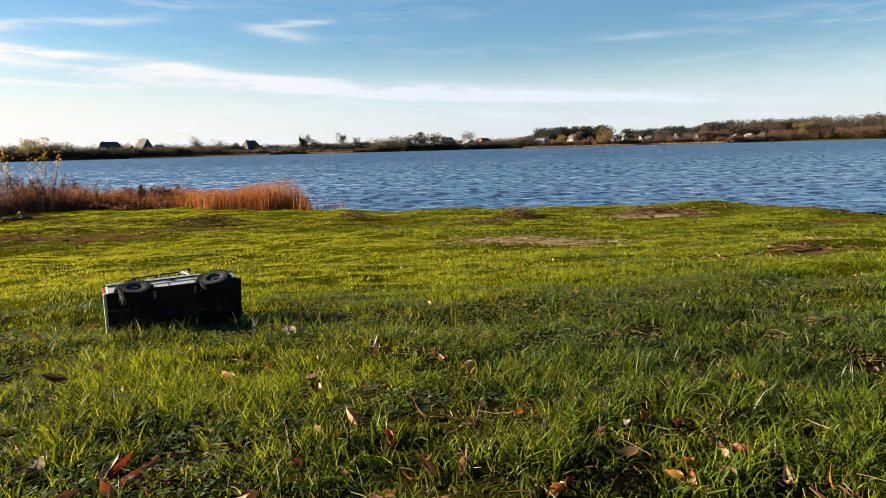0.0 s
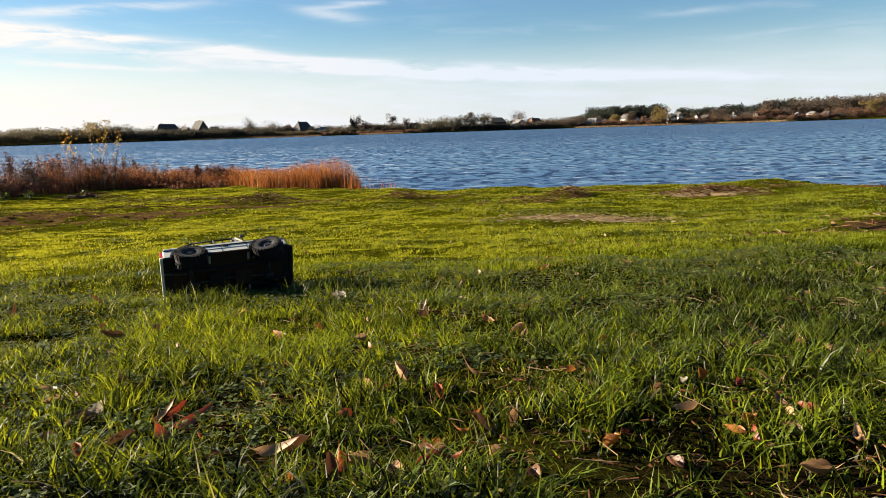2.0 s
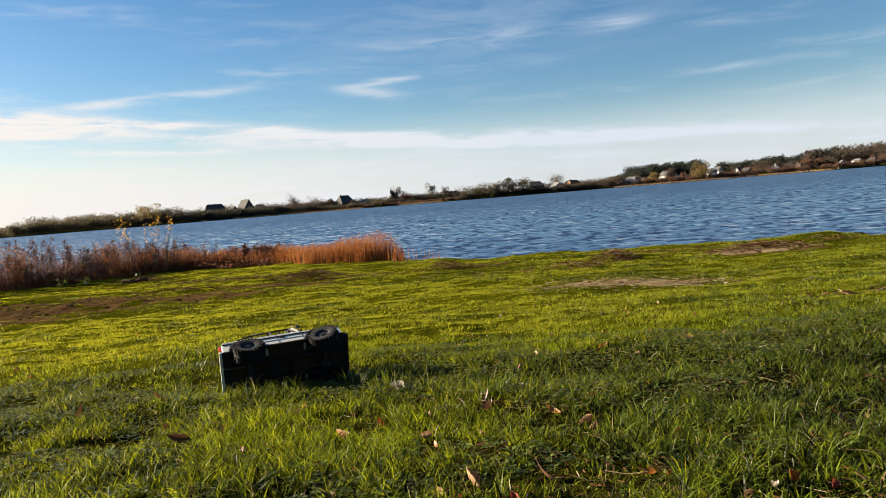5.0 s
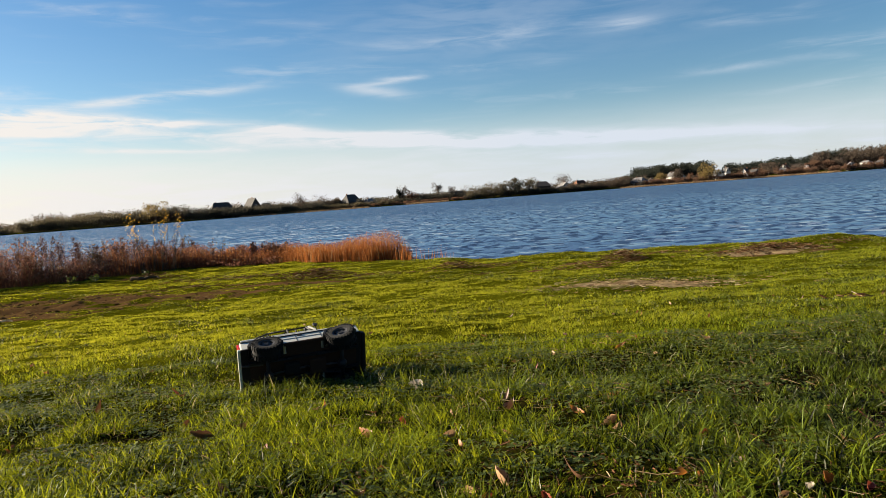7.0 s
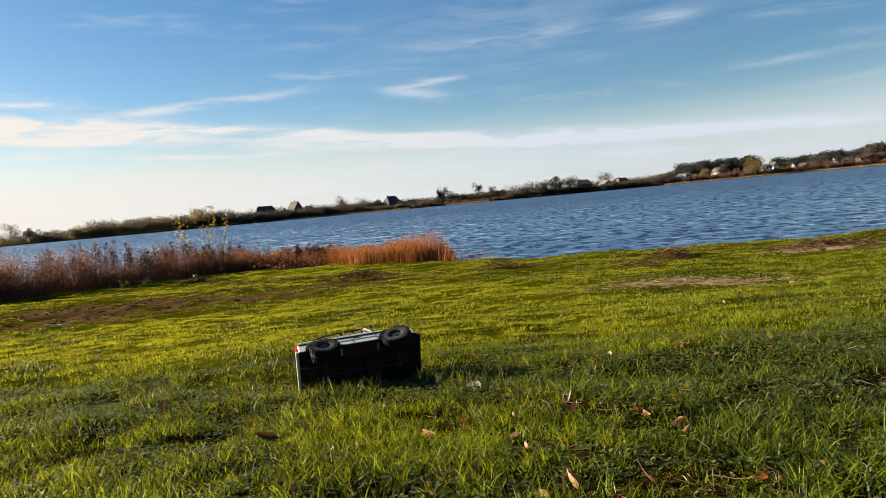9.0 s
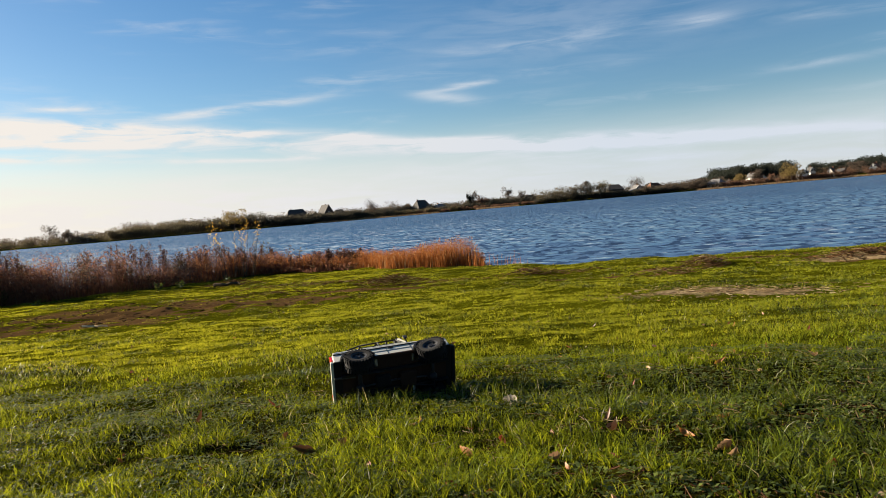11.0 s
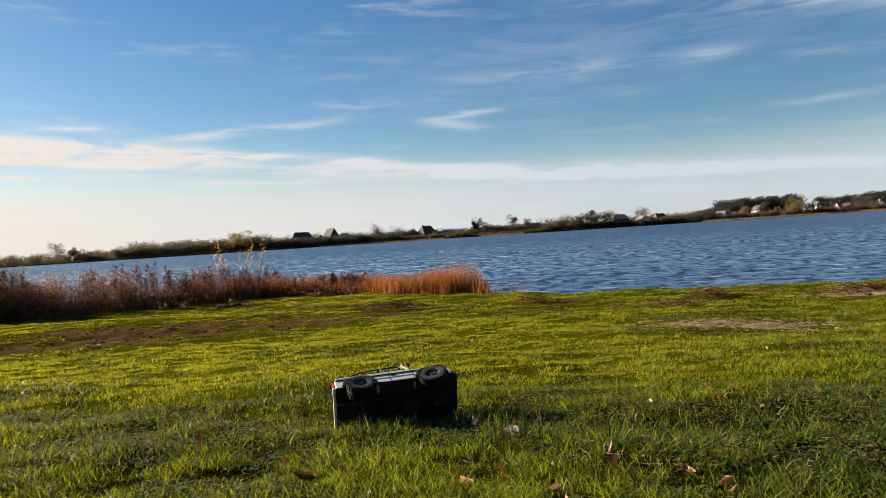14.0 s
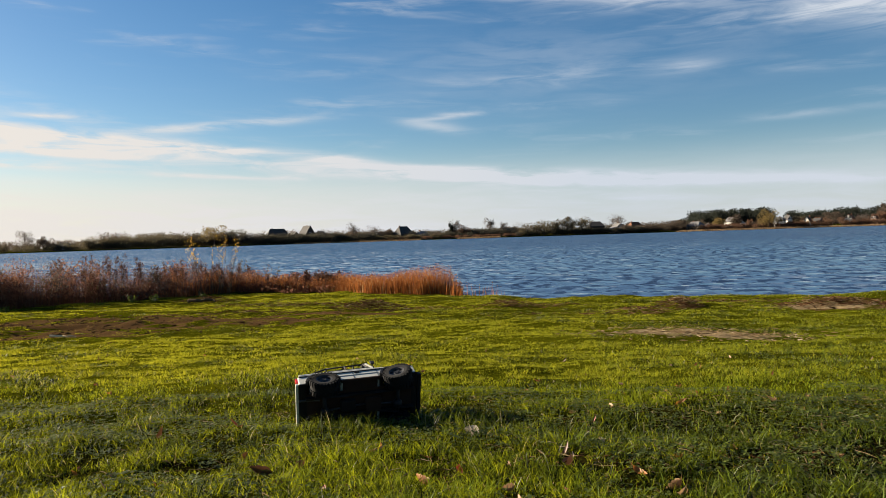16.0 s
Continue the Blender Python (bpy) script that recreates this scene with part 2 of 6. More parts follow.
def water_material():
    m = bpy.data.materials.new("lake_water")
    m.use_nodes = True
    nt = m.node_tree
    p = nt.nodes["Principled BSDF"]
    pos = nt.nodes.new("ShaderNodeNewGeometry").outputs["Position"]
    mp = nt.nodes.new("ShaderNodeMapping")
    mp.inputs["Scale"].default_value = (0.8, 1.0, 1.0)
    mp.inputs["Rotation"].default_value = (0, 0, radians(14))
    nt.links.new(pos, mp.inputs["Vector"])
    v = mp.outputs[0]
    # slopes of the chop: mostly flat water, short steep fronts facing the shore, more ruffled far out
    a, b, c = noise_node(nt, v, 0.6, 3.0, 0.55, 0.4), noise_node(nt, v, 2.5, 4.0, 0.6, 0.3), noise_node(nt, v, 5.5, 2.0, 0.6)
    side = nt.nodes.new("ShaderNodeSeparateXYZ")
    nt.links.new(pos, side.inputs[0])
    out = nt.nodes.new("ShaderNodeMapRange")
    out.inputs["From Min"].default_value, out.inputs["From Max"].default_value = 15.0, 110.0
    out.inputs["To Min"].default_value, out.inputs["To Max"].default_value = 0.8, 2.5
    nt.links.new(side.outputs[1], out.inputs["Value"])
    front = math_node(nt, "MULTIPLY", smooth(nt, b, 0.48, 0.64), 0.46)
    tilt = math_node(nt, "ADD", math_node(nt, "ADD", front, 0.042), math_node(nt, "ADD", math_node(nt, "MULTIPLY_ADD", a, 0.14, -0.07), math_node(nt, "MULTIPLY_ADD", c, 0.10, -0.05)))
    tilt = math_node(nt, "MULTIPLY", math_node(nt, "MULTIPLY", tilt, out.outputs["Result"]), -1.0)
    sway = math_node(nt, "ADD", math_node(nt, "MULTIPLY_ADD", a, 0.16, -0.08), math_node(nt, "MULTIPLY_ADD", c, 0.16, -0.08))
    slope = nt.nodes.new("ShaderNodeCombineXYZ")
    nt.links.new(sway, slope.inputs[0])
    nt.links.new(tilt, slope.inputs[1])
    total = nt.nodes.new("ShaderNodeVectorMath")
    total.operation = "ADD"
    nt.links.new(slope.outputs[0], total.inputs[0])
    nt.links.new(nt.nodes.new("ShaderNodeNewGeometry").outputs["Normal"], total.inputs[1])
    unit = nt.nodes.new("ShaderNodeVectorMath")
    unit.operation = "NORMALIZE"
    nt.links.new(total.outputs[0], unit.inputs[0])
    nt.links.new(unit.outputs[0], p.inputs["Normal"])
    p.inputs["Base Color"].default_value = (0.030, 0.056, 0.11, 1)
    gust = nt.nodes.new("ShaderNodeMapping")
    gust.inputs["Scale"].default_value = (0.02, 0.11, 1.0)
    nt.links.new(pos, gust.inputs["Vector"])
    ruffle = noise_node(nt, gust.outputs[0], 1.0, 5.0, 0.65, 0.4)
    nt.links.new(math_node(nt, "MULTIPLY_ADD", smooth(nt, ruffle, 0.35, 0.7), 0.09, 0.03), p.inputs["Roughness"])
    p.inputs["IOR"].default_value = 1.33
    return m


SOIL, WATER = ground_material(), water_material()


# ---- mesh helpers ----
def mesh_object(name, verts, faces, mat=None, parent=None, label="", smooth_shade=False):
    """One mesh object from arrays; faces is an array of equal-sided faces or a list of arrays."""
    verts = np.asarray(verts, np.float32)
    blocks = faces if isinstance(faces, list) else [faces]
    me = bpy.data.meshes.new(name)
    loops = np.concatenate([np.asarray(f, np.int32).ravel() for f in blocks])
    sizes = np.concatenate([np.full(len(f), f.shape[1], np.int32) for f in blocks])
    me.vertices.add(len(verts))
    me.vertices.foreach_set("co", verts.ravel())
    me.loops.add(len(loops))
    me.loops.foreach_set("vertex_index", loops)
    me.polygons.add(len(sizes))
    me.polygons.foreach_set("loop_start", np.concatenate([[0], np.cumsum(sizes)[:-1]]).astype(np.int32))
    me.polygons.foreach_set("loop_total", sizes)
    if smooth_shade:
        me.polygons.foreach_set("use_smooth", np.ones(len(sizes), bool))
    me.update(calc_edges=True)
    if mat:
        me.materials.append(mat)
    ob = new(name, me)
    ob.parent = parent
    if label:
        tagged(ob, label)
    return ob


def part(name, bm, mat, parent, label="", smooth_shade=False):
    """Links a bmesh as one mesh object under a thing or a part."""
    me = bpy.data.meshes.new(name)
    for f in bm.faces:
        f.smooth = smooth_shade
    bm.to_mesh(me)
    bm.free()
    me.materials.append(mat)
    ob = new(name, me)
    ob.parent = parent
    if label:
        tagged(ob, label)
    return ob


def value_noise(x, y, scale, seed):
    """Smooth noise in 0..1 over the plan."""
    rng = np.random.RandomState(seed)
    table = rng.rand(256, 256)
    u, v = np.asarray(x) * scale + 1000.0, np.asarray(y) * scale + 1000.0
    i, j = np.floor(u).astype(int), np.floor(v).astype(int)
    a, b = u - i, v - j
    a, b = a * a * (3 - 2 * a), b * b * (3 - 2 * b)
    t = lambda p, q: table[p % 256, q % 256]
    return (t(i, j) * (1 - a) + t(i + 1, j) * a) * (1 - b) + (t(i, j + 1) * (1 - a) + t(i + 1, j + 1) * a) * b


# ---- the ground: a lawn falling to the lake, the lake's bed, and the far shore ----
SHORE_X = [-3000, -200, -40, -14, -10, -6, -3.2, -1.6, 0, 2.6, 5, 6.7, 7.3, 7.7, 8.1, 8.8, 14, 60, 200, 3000]
SHORE_Y = [60, 30, 20, 19.5, 21.0, 21.5, 19.4, 17.0, 15.9, 15.6, 15.1, 14.4, 13.2, 11.6, 10.2, 9.0, 6.5, 5.0, 0, -20]
FAR_X = [-3000, -900, -460, -300, -100, 100, 260, 420, 900, 3000]
FAR_Y = [700, 480, 400, 470, 500, 500, 480, 430, 330, 200]


def lawn_height(y):
    return np.interp(y, [-400, -20, -4, 0, 1.5, 3, 5, 8, 12, 17, 30], [8.0, 2.6, 1.4, 1.07, 0.95, 0.83, 0.64, 0.38, 0.21, 0.10, 0.08])


def height(x, y):
    x, y = np.asarray(x, float), np.asarray(y, float)
    s = np.interp(x, SHORE_X, SHORE_Y) - y + 0.35 * (value_noise(x, y, 0.9, 5) - 0.5) + 0.2 * (value_noise(x, y, 2.6, 6) - 0.5)
    land = lawn_height(y) + 0.07 * (value_noise(x, y, 0.8, 1) - 0.5) + 0.035 * (value_noise(x, y, 3.1, 2) - 0.5)
    land = land + 0.11 * np.exp(-((x - 6.4) / 0.9) ** 2 - ((y - 13.7) / 0.5) ** 2) + 0.06 * np.exp(-((x - 3.7) / 0.7) ** 4 - ((y - 5.7) / 0.22) ** 4) + 0.08 * np.exp(-((x - 7.0) / 0.5) ** 2 - ((y - 11.6) / 1.2) ** 2) + 0.05 * np.exp(-((x - 2.2) / 0.8) ** 2 - ((y - 12.8) / 0.4) ** 2)
    worn = np.exp(-((x + 7.0) / 2.6) ** 2 - ((y - 10.6) / 1.7) ** 2) + np.exp(-((x - 3.4) / 0.9) ** 2 - ((y - 5.4) / 0.35) ** 2)
    land = land + worn * 0.10 * (value_noise(x, y, 3.3, 9) - 0.5) + 0.030 * (value_noise(x, y, 5.2, 10) - 0.5)
    land = np.maximum(land, 0.07 + 0.05 * value_noise(x, y, 1.7, 8))
    k = np.clip((s + 0.25) / 0.4, 0, 1)
    k = k * k * (3 - 2 * k)
    bed = -0.25 - np.clip(-s, 0, 30) * 0.05
    z = bed * (1 - k) + land * k
    f = y - np.interp(x, FAR_X, FAR_Y)
    inland = np.clip(f, 0, 400)
    hill = 5 * np.exp(-((x - 150) / 60) ** 2) * np.clip((inland - 20) / 80, 0, 1) + 7 * np.clip((x - 190) / 120, 0, 1) * np.clip((inland - 15) / 100, 0, 1)
    far = 0.6 + 0.008 * inland + hill
    kf = np.clip((f + 6) / 12, 0, 1)
    return z * (1 - kf) + far * kf


def patches(x, y):
    """How far bare soil and dry litter show through the turf, 0 to 1 each."""
    x, y = np.asarray(x, float), np.asarray(y, float)

    def blob(x0, y0, rx, ry, tilt=0.0):
        c, s = math.cos(radians(tilt)), math.sin(radians(tilt))
        u, v = ((x - x0) * c + (y - y0) * s) / rx, (-(x - x0) * s + (y - y0) * c) / ry
        return np.exp(-(u * u + v * v) ** 1.5)

    n = value_noise(x, y, 1.6, 11) * 0.6 + value_noise(x, y, 5.5, 12) * 0.7
    soil = np.clip(sum(blob(*b) for b in SOIL_BLOBS), 0, 1) * np.clip(4.5 * (value_noise(x, y, 1.9, 13) * 0.55 + value_noise(x, y, 6.5, 14) * 0.6 - 0.36), 0, 1)
    sand = sum(blob(*b) for b in SAND_BLOBS) * (0.3 + n)
    shore = np.interp(x, SHORE_X, SHORE_Y) - y
    soil = soil + np.exp(-((shore - 0.05) / 0.3) ** 2) * (x > 7.0) * 0.9
    return np.clip(soil, 0, 1), np.clip(sand, 0, 1)


SOIL_BLOBS = [(-6.9, 9.4, 2.2, 1.1, 10), (-7.6, 12.0, 2.4, 1.1, 4), (-4.9, 10.9, 1.7, 0.9, 6), (-8.8, 10.6, 2.0, 1.2, 5), (-4.0, 12.5, 1.0, 0.4, 0),
              (-2.6, 12.2, 0.7, 0.3, 0), (0.4, 11.7, 1.0, 0.22, 12), (2.3, 12.3, 0.5, 0.3, 0), (4.8, 11.6, 0.9, 0.35, 0), (7.3, 11.4, 0.45, 1.4, 8), (2.42, 4.76, 0.45, 0.12, 12), (3.45, 5.30, 0.55, 0.20, 10), (-3.25, 13.4, 0.5, 0.32, 8), (2.37, 12.45, 0.3, 0.25, 0), (1.7, 11.6, 0.55, 0.16, 20), (4.85, 12.4, 0.6, 0.25, 0), (6.4, 9.6, 0.7, 0.25, 20)]
SAND_BLOBS = [(1.55, 7.8, 0.85, 0.65, -12), (4.6, 12.2, 0.6, 0.6, 0), (3.6, 5.75, 0.35, 0.07, 5)]


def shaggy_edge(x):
    """How far out from the camera's side the coarse, shade-painted shaggy grass reaches."""
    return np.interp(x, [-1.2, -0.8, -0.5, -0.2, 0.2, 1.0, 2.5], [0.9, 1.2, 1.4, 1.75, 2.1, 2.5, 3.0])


def hollows(x, y):
    """Small dark hollows where the turf is thin, more of them in the shaggy part."""
    n = value_noise(x, y, 8.5, 33) * 0.55 + value_noise(x, y, 19.0, 34) * 0.45
    shaggy = 0.45 + 0.55 * np.clip((shaggy_edge(x) + 0.3 - y) / 1.5, 0, 1) + 0.5 * np.exp(-((x - 0.4) / 0.7) ** 2 - ((y - 4.9) / 0.6) ** 2)
    far = np.clip((y - 2.5) / 2.0, 0, 1)
    blot = value_noise(x, y, 2.3, 36) * 0.5 + value_noise(x, y, 6.0, 37) * 0.5
    lines = value_noise(x * 0.3, y, 3.2, 38) * 0.6 + value_noise(x * 0.5, y, 7.5, 39) * 0.4
    marks = ((-0.78, 4.62, 0.36, 0.08), (0.30, 5.2, 0.8, 0.25), (-0.2, 6.2, 0.6, 0.15), (2.42, 4.75, 0.45, 0.10), (-1.36, 2.28, 0.10, 0.05), (0.03, 1.22, 0.14, 0.07), (-0.34, 0.95, 0.12, 0.05), (0.05, 0.98, 0.12, 0.04))
    worn = sum(np.exp(-((x - a) / c) ** 2 - ((y - b) / d) ** 2) for a, b, c, d in marks) * (0.35 + 1.1 * n)
    thin = np.maximum(np.clip((n - 0.785 + 0.21 * shaggy) * 9, 0, 1), far * np.clip((blot - 0.66) * 7, 0, 0.6))
    thin = np.maximum(thin, np.clip((y - 5) / 3, 0, 1) * np.clip((lines - 0.62) * 6, 0, 0.85))
    return np.maximum(thin, np.clip(worn, 0, 0.75)) * (y < 16) * np.interp(y, [0.8, 1.4], [0.55, 1.0])


def axis(stops):
    out = []
    for (a, step_a), (b, step_b) in zip(stops, stops[1:]):
        n = max(1, int(round((b - a) / ((step_a + step_b) / 2))))
        t = np.linspace(0, 1, n, endpoint=False)
        out.append(a + (b - a) * t)
    return np.concatenate(out + [[stops[-1][0]]])


def build_ground():
    xs = axis([(-3000, 400), (-600, 60), (-60, 4), (-16, 0.3), (-10, 0.12), (5, 0.12), (12, 0.4), (60, 4), (600, 60), (3000, 400)])
    ys = axis([(-1500, 200), (-100, 10), (-6, 1), (0, 0.12), (6, 0.12), (20, 0.15), (30, 2), (100, 15), (300, 15), (380, 4), (560, 6), (900, 40), (4000, 400)])
    gx, gy = np.meshgrid(xs, ys)
    z = height(gx, gy)
    nx, ny = len(xs), len(ys)
    k = (np.arange(ny - 1)[:, None] * nx + np.arange(nx - 1)[None]).ravel()
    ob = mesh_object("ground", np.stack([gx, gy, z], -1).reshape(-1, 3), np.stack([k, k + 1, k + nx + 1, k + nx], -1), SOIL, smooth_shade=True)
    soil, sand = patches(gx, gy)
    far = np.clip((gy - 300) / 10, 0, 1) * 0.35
    # Third channel: ellipse of thatch with its painted shade.
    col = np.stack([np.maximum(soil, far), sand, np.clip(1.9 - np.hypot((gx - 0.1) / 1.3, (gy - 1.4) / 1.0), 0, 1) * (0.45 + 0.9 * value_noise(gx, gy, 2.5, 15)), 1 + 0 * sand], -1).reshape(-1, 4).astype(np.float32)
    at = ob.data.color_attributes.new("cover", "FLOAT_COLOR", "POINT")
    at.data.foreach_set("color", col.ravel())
    tagged(ob, "green lawn with bare soil patches sloping to a lake", "ground", kind="structure")


def build_water():
    xs = axis([(-2500, 200), (-300, 20), (-40, 1.5), (-14, 0.5), (9, 0.5), (40, 1.5), (300, 20), (2500, 200)])
    ys = axis([(4, 0.4), (14, 0.25), (26, 0.35), (60, 1.0), (140, 4), (560, 14), (800, 60)])
    gx, gy = np.meshgrid(xs, ys)
    z = np.zeros_like(gx)
    rng = np.random.RandomState(3)
    for wl, amp in ((3.1, 0.012), (2.0, 0.013), (1.35, 0.014), (0.95, 0.012), (0.72, 0.010), (0.58, 0.008), (1.7, 0.012)):
        a = radians(-90 + rng.uniform(-38, 38))
        kx, ky, ph = math.cos(a) * 6.283 / wl, math.sin(a) * 6.283 / wl, rng.rand() * 6.28
        fade = np.clip((110 - gy) / 60, 0, 1) * np.clip((60 - np.abs(gx)) / 30, 0, 1)
        w = np.sin(kx * gx + ky * gy + ph + 1.3 * value_noise(gx, gy, 0.35, 21))
        z += 1.5 * amp * fade * (np.abs(w) * -1.3 + 0.65) * (0.5 + value_noise(gx, gy, 0.22, int(wl * 10)))
    nx, ny = len(xs), len(ys)
    k = (np.arange(ny - 1)[:, None] * nx + np.arange(nx - 1)[None]).ravel()
    ob = mesh_object("water", np.stack([gx, gy, z], -1).reshape(-1, 3), np.stack([k, k + 1, k + nx + 1, k + nx], -1), WATER, smooth_shade=True)
    tagged(ob, "rippled blue lake water under a clear sky", "lake", kind="structure")


build_ground()
build_water()


# ---- grass and reeds: blades as real geometry ----
def blades(base, length, width, lean, segments, rng, twist=True):
    """Arrays of verts and faces of bent, tapering blades standing on the base points."""
    n = len(base)
    yaw, bend_dir = rng.rand(n) * 6.283, rng.rand(n) * 6.283
    side = np.stack([np.cos(yaw), np.sin(yaw), 0 * yaw], -1)
    bend = np.stack([np.cos(bend_dir), np.sin(bend_dir), 0 * yaw], -1)
    rows, per = [], 2 * segments + 1
    for i in range(segments + 1):
        t = i / segments
        out = lean * t * t
        rise = t * np.sqrt(np.clip(1 - (lean * t * 0.7) ** 2, 0.04, 1))
        p = base + bend * (out * length)[:, None] + np.array([0, 0, 1.0]) * (rise * length)[:, None]
        w = width * (1 - t ** 1.6) * 0.5
        if i < segments:
            rows += [p - side * w[:, None], p + side * w[:, None]]
        else:
            rows.append(p)
    verts = np.stack(rows, 1).reshape(-1, 3)
    o = (np.arange(n) * per)[:, None]
    quads = np.concatenate([o + np.array([2 * i, 2 * i + 1, 2 * i + 3, 2 * i + 2]) for i in range(segments - 1)]) if segments > 1 else np.zeros((0, 4), int)
    tris = o + np.array([per - 3, per - 2, per - 1])
    return verts, [f for f in (quads, tris) if len(f)]


def clumps(centres, size, rng, flat=1.0):
    """Small leaf sprays, each a bent four-cornered piece, about the centres."""
    n = len(centres)
    u, v = rng.randn(n, 3), rng.randn(n, 3)
    u /= np.linalg.norm(u, axis=1)[:, None]
    v -= (u * v).sum(1)[:, None] * u
    v /= np.linalg.norm(v, axis=1)[:, None]
    s = (size * (0.6 + 0.8 * rng.rand(n)))[:, None]
    u, v = u * s, v * s * flat
    verts = np.stack([centres - u, centres + v * 0.8 + u * 0.1, centres + u, centres - v * 0.8 - u * 0.1], 1).reshape(-1, 3)
    return verts, (np.arange(n) * 4)[:, None] + np.arange(4)


def crown_points(n, w, h, base, rng, lobes, hollow):
    """Points through an uneven crown made of several lobes."""
    c = rng.randn(lobes, 3) * np.array([0.18 * w, 0.18 * w, 0.15 * h]) + np.array([0, 0, base + (h - base) * 0.52])
    r = rng.uniform(0.22, 0.38, lobes) * (7.0 / lobes) ** 0.4
    k = rng.randint(0, lobes, n)
    d = rng.randn(n, 3)
    d /= np.linalg.norm(d, axis=1)[:, None]
    p = c[k] + d * (hollow + (1 - hollow) * rng.rand(n, 1) ** 0.5) * (r[k][:, None] * np.array([w, w, (h - base)]))
    low, tall, wide = p[:, 2].min(), np.ptp(p[:, 2]), w / 2 / np.percentile(np.abs(p[:, 0]), 97)
    p[:, 2] = base + (p[:, 2] - low) * (h - base) / tall
    p[:, :2] *= wide
    return p


def lawn_points(y0, y1, density, rng, clump, lo=-0.92, hi=0.80, fade=0.0):
    in0, in1 = y0, y1
    y0, y1 = y0 - fade * y0, y1 + fade * y1
    area = (hi - lo) * (y1 * y1 - y0 * y0) / 2 + 0.5 * (y1 - y0)
    n = int(area * density)
    y = np.sqrt(rng.rand(n) * (y1 * y1 - y0 * y0) + y0 * y0)
    x = (lo * y - 0.25) + rng.rand(n) * ((hi - lo) * y + 0.5)
    side = rng.rand(n)
    x = x + np.where(side < 0.10, -1, np.where(side > 0.90, 1, 0)) * rng.exponential(0.4, n) * (0.5 + 0.25 * y)
    tuft = value_noise(x, y, clump, 31) * 0.6 + value_noise(x, y, clump * 2.7, 32) * 0.5
    soil, sand = patches(x, y)
    bare = np.clip(soil + sand, 0, 1)
    inland = np.interp(x, SHORE_X, SHORE_Y) - y
    weeds = (inland < np.where(x < -2.5, 2.2, 0.1)) * 1.0
    dense = np.where(y < 1.7 + 0.5 * x, np.clip((tuft - 0.30) * 3.2, np.where(y < 1.3, 0.6, 0.24), 1), np.clip((tuft - 0.15) * 2.5, 0.28, 1))
    keep = rng.rand(n) < dense * (1 - 0.80 * np.clip(sand * 1.7 - 0.3, 0, 1)) * (1 - 0.80 * np.clip(bare * 1.7 - 0.3, 0, 1)) * (1 - 0.85 * weeds)
    keep &= (inland > 0.05) & (rng.rand(n) < np.interp(y, [0.75, 1.0, 1.25], [0.95, 0.95, 1.0]))
    if fade:
        keep &= rng.rand(n) < np.clip((y - in0 * (1 - fade)) / (2 * fade * in0), 0, 1) * np.clip((in1 * (1 + fade) - y) / (2 * fade * in1), 0, 1)
    x, y, tuft = x[keep], y[keep], tuft[keep]
    return np.stack([x, y, height(x, y) - 0.003], -1), tuft


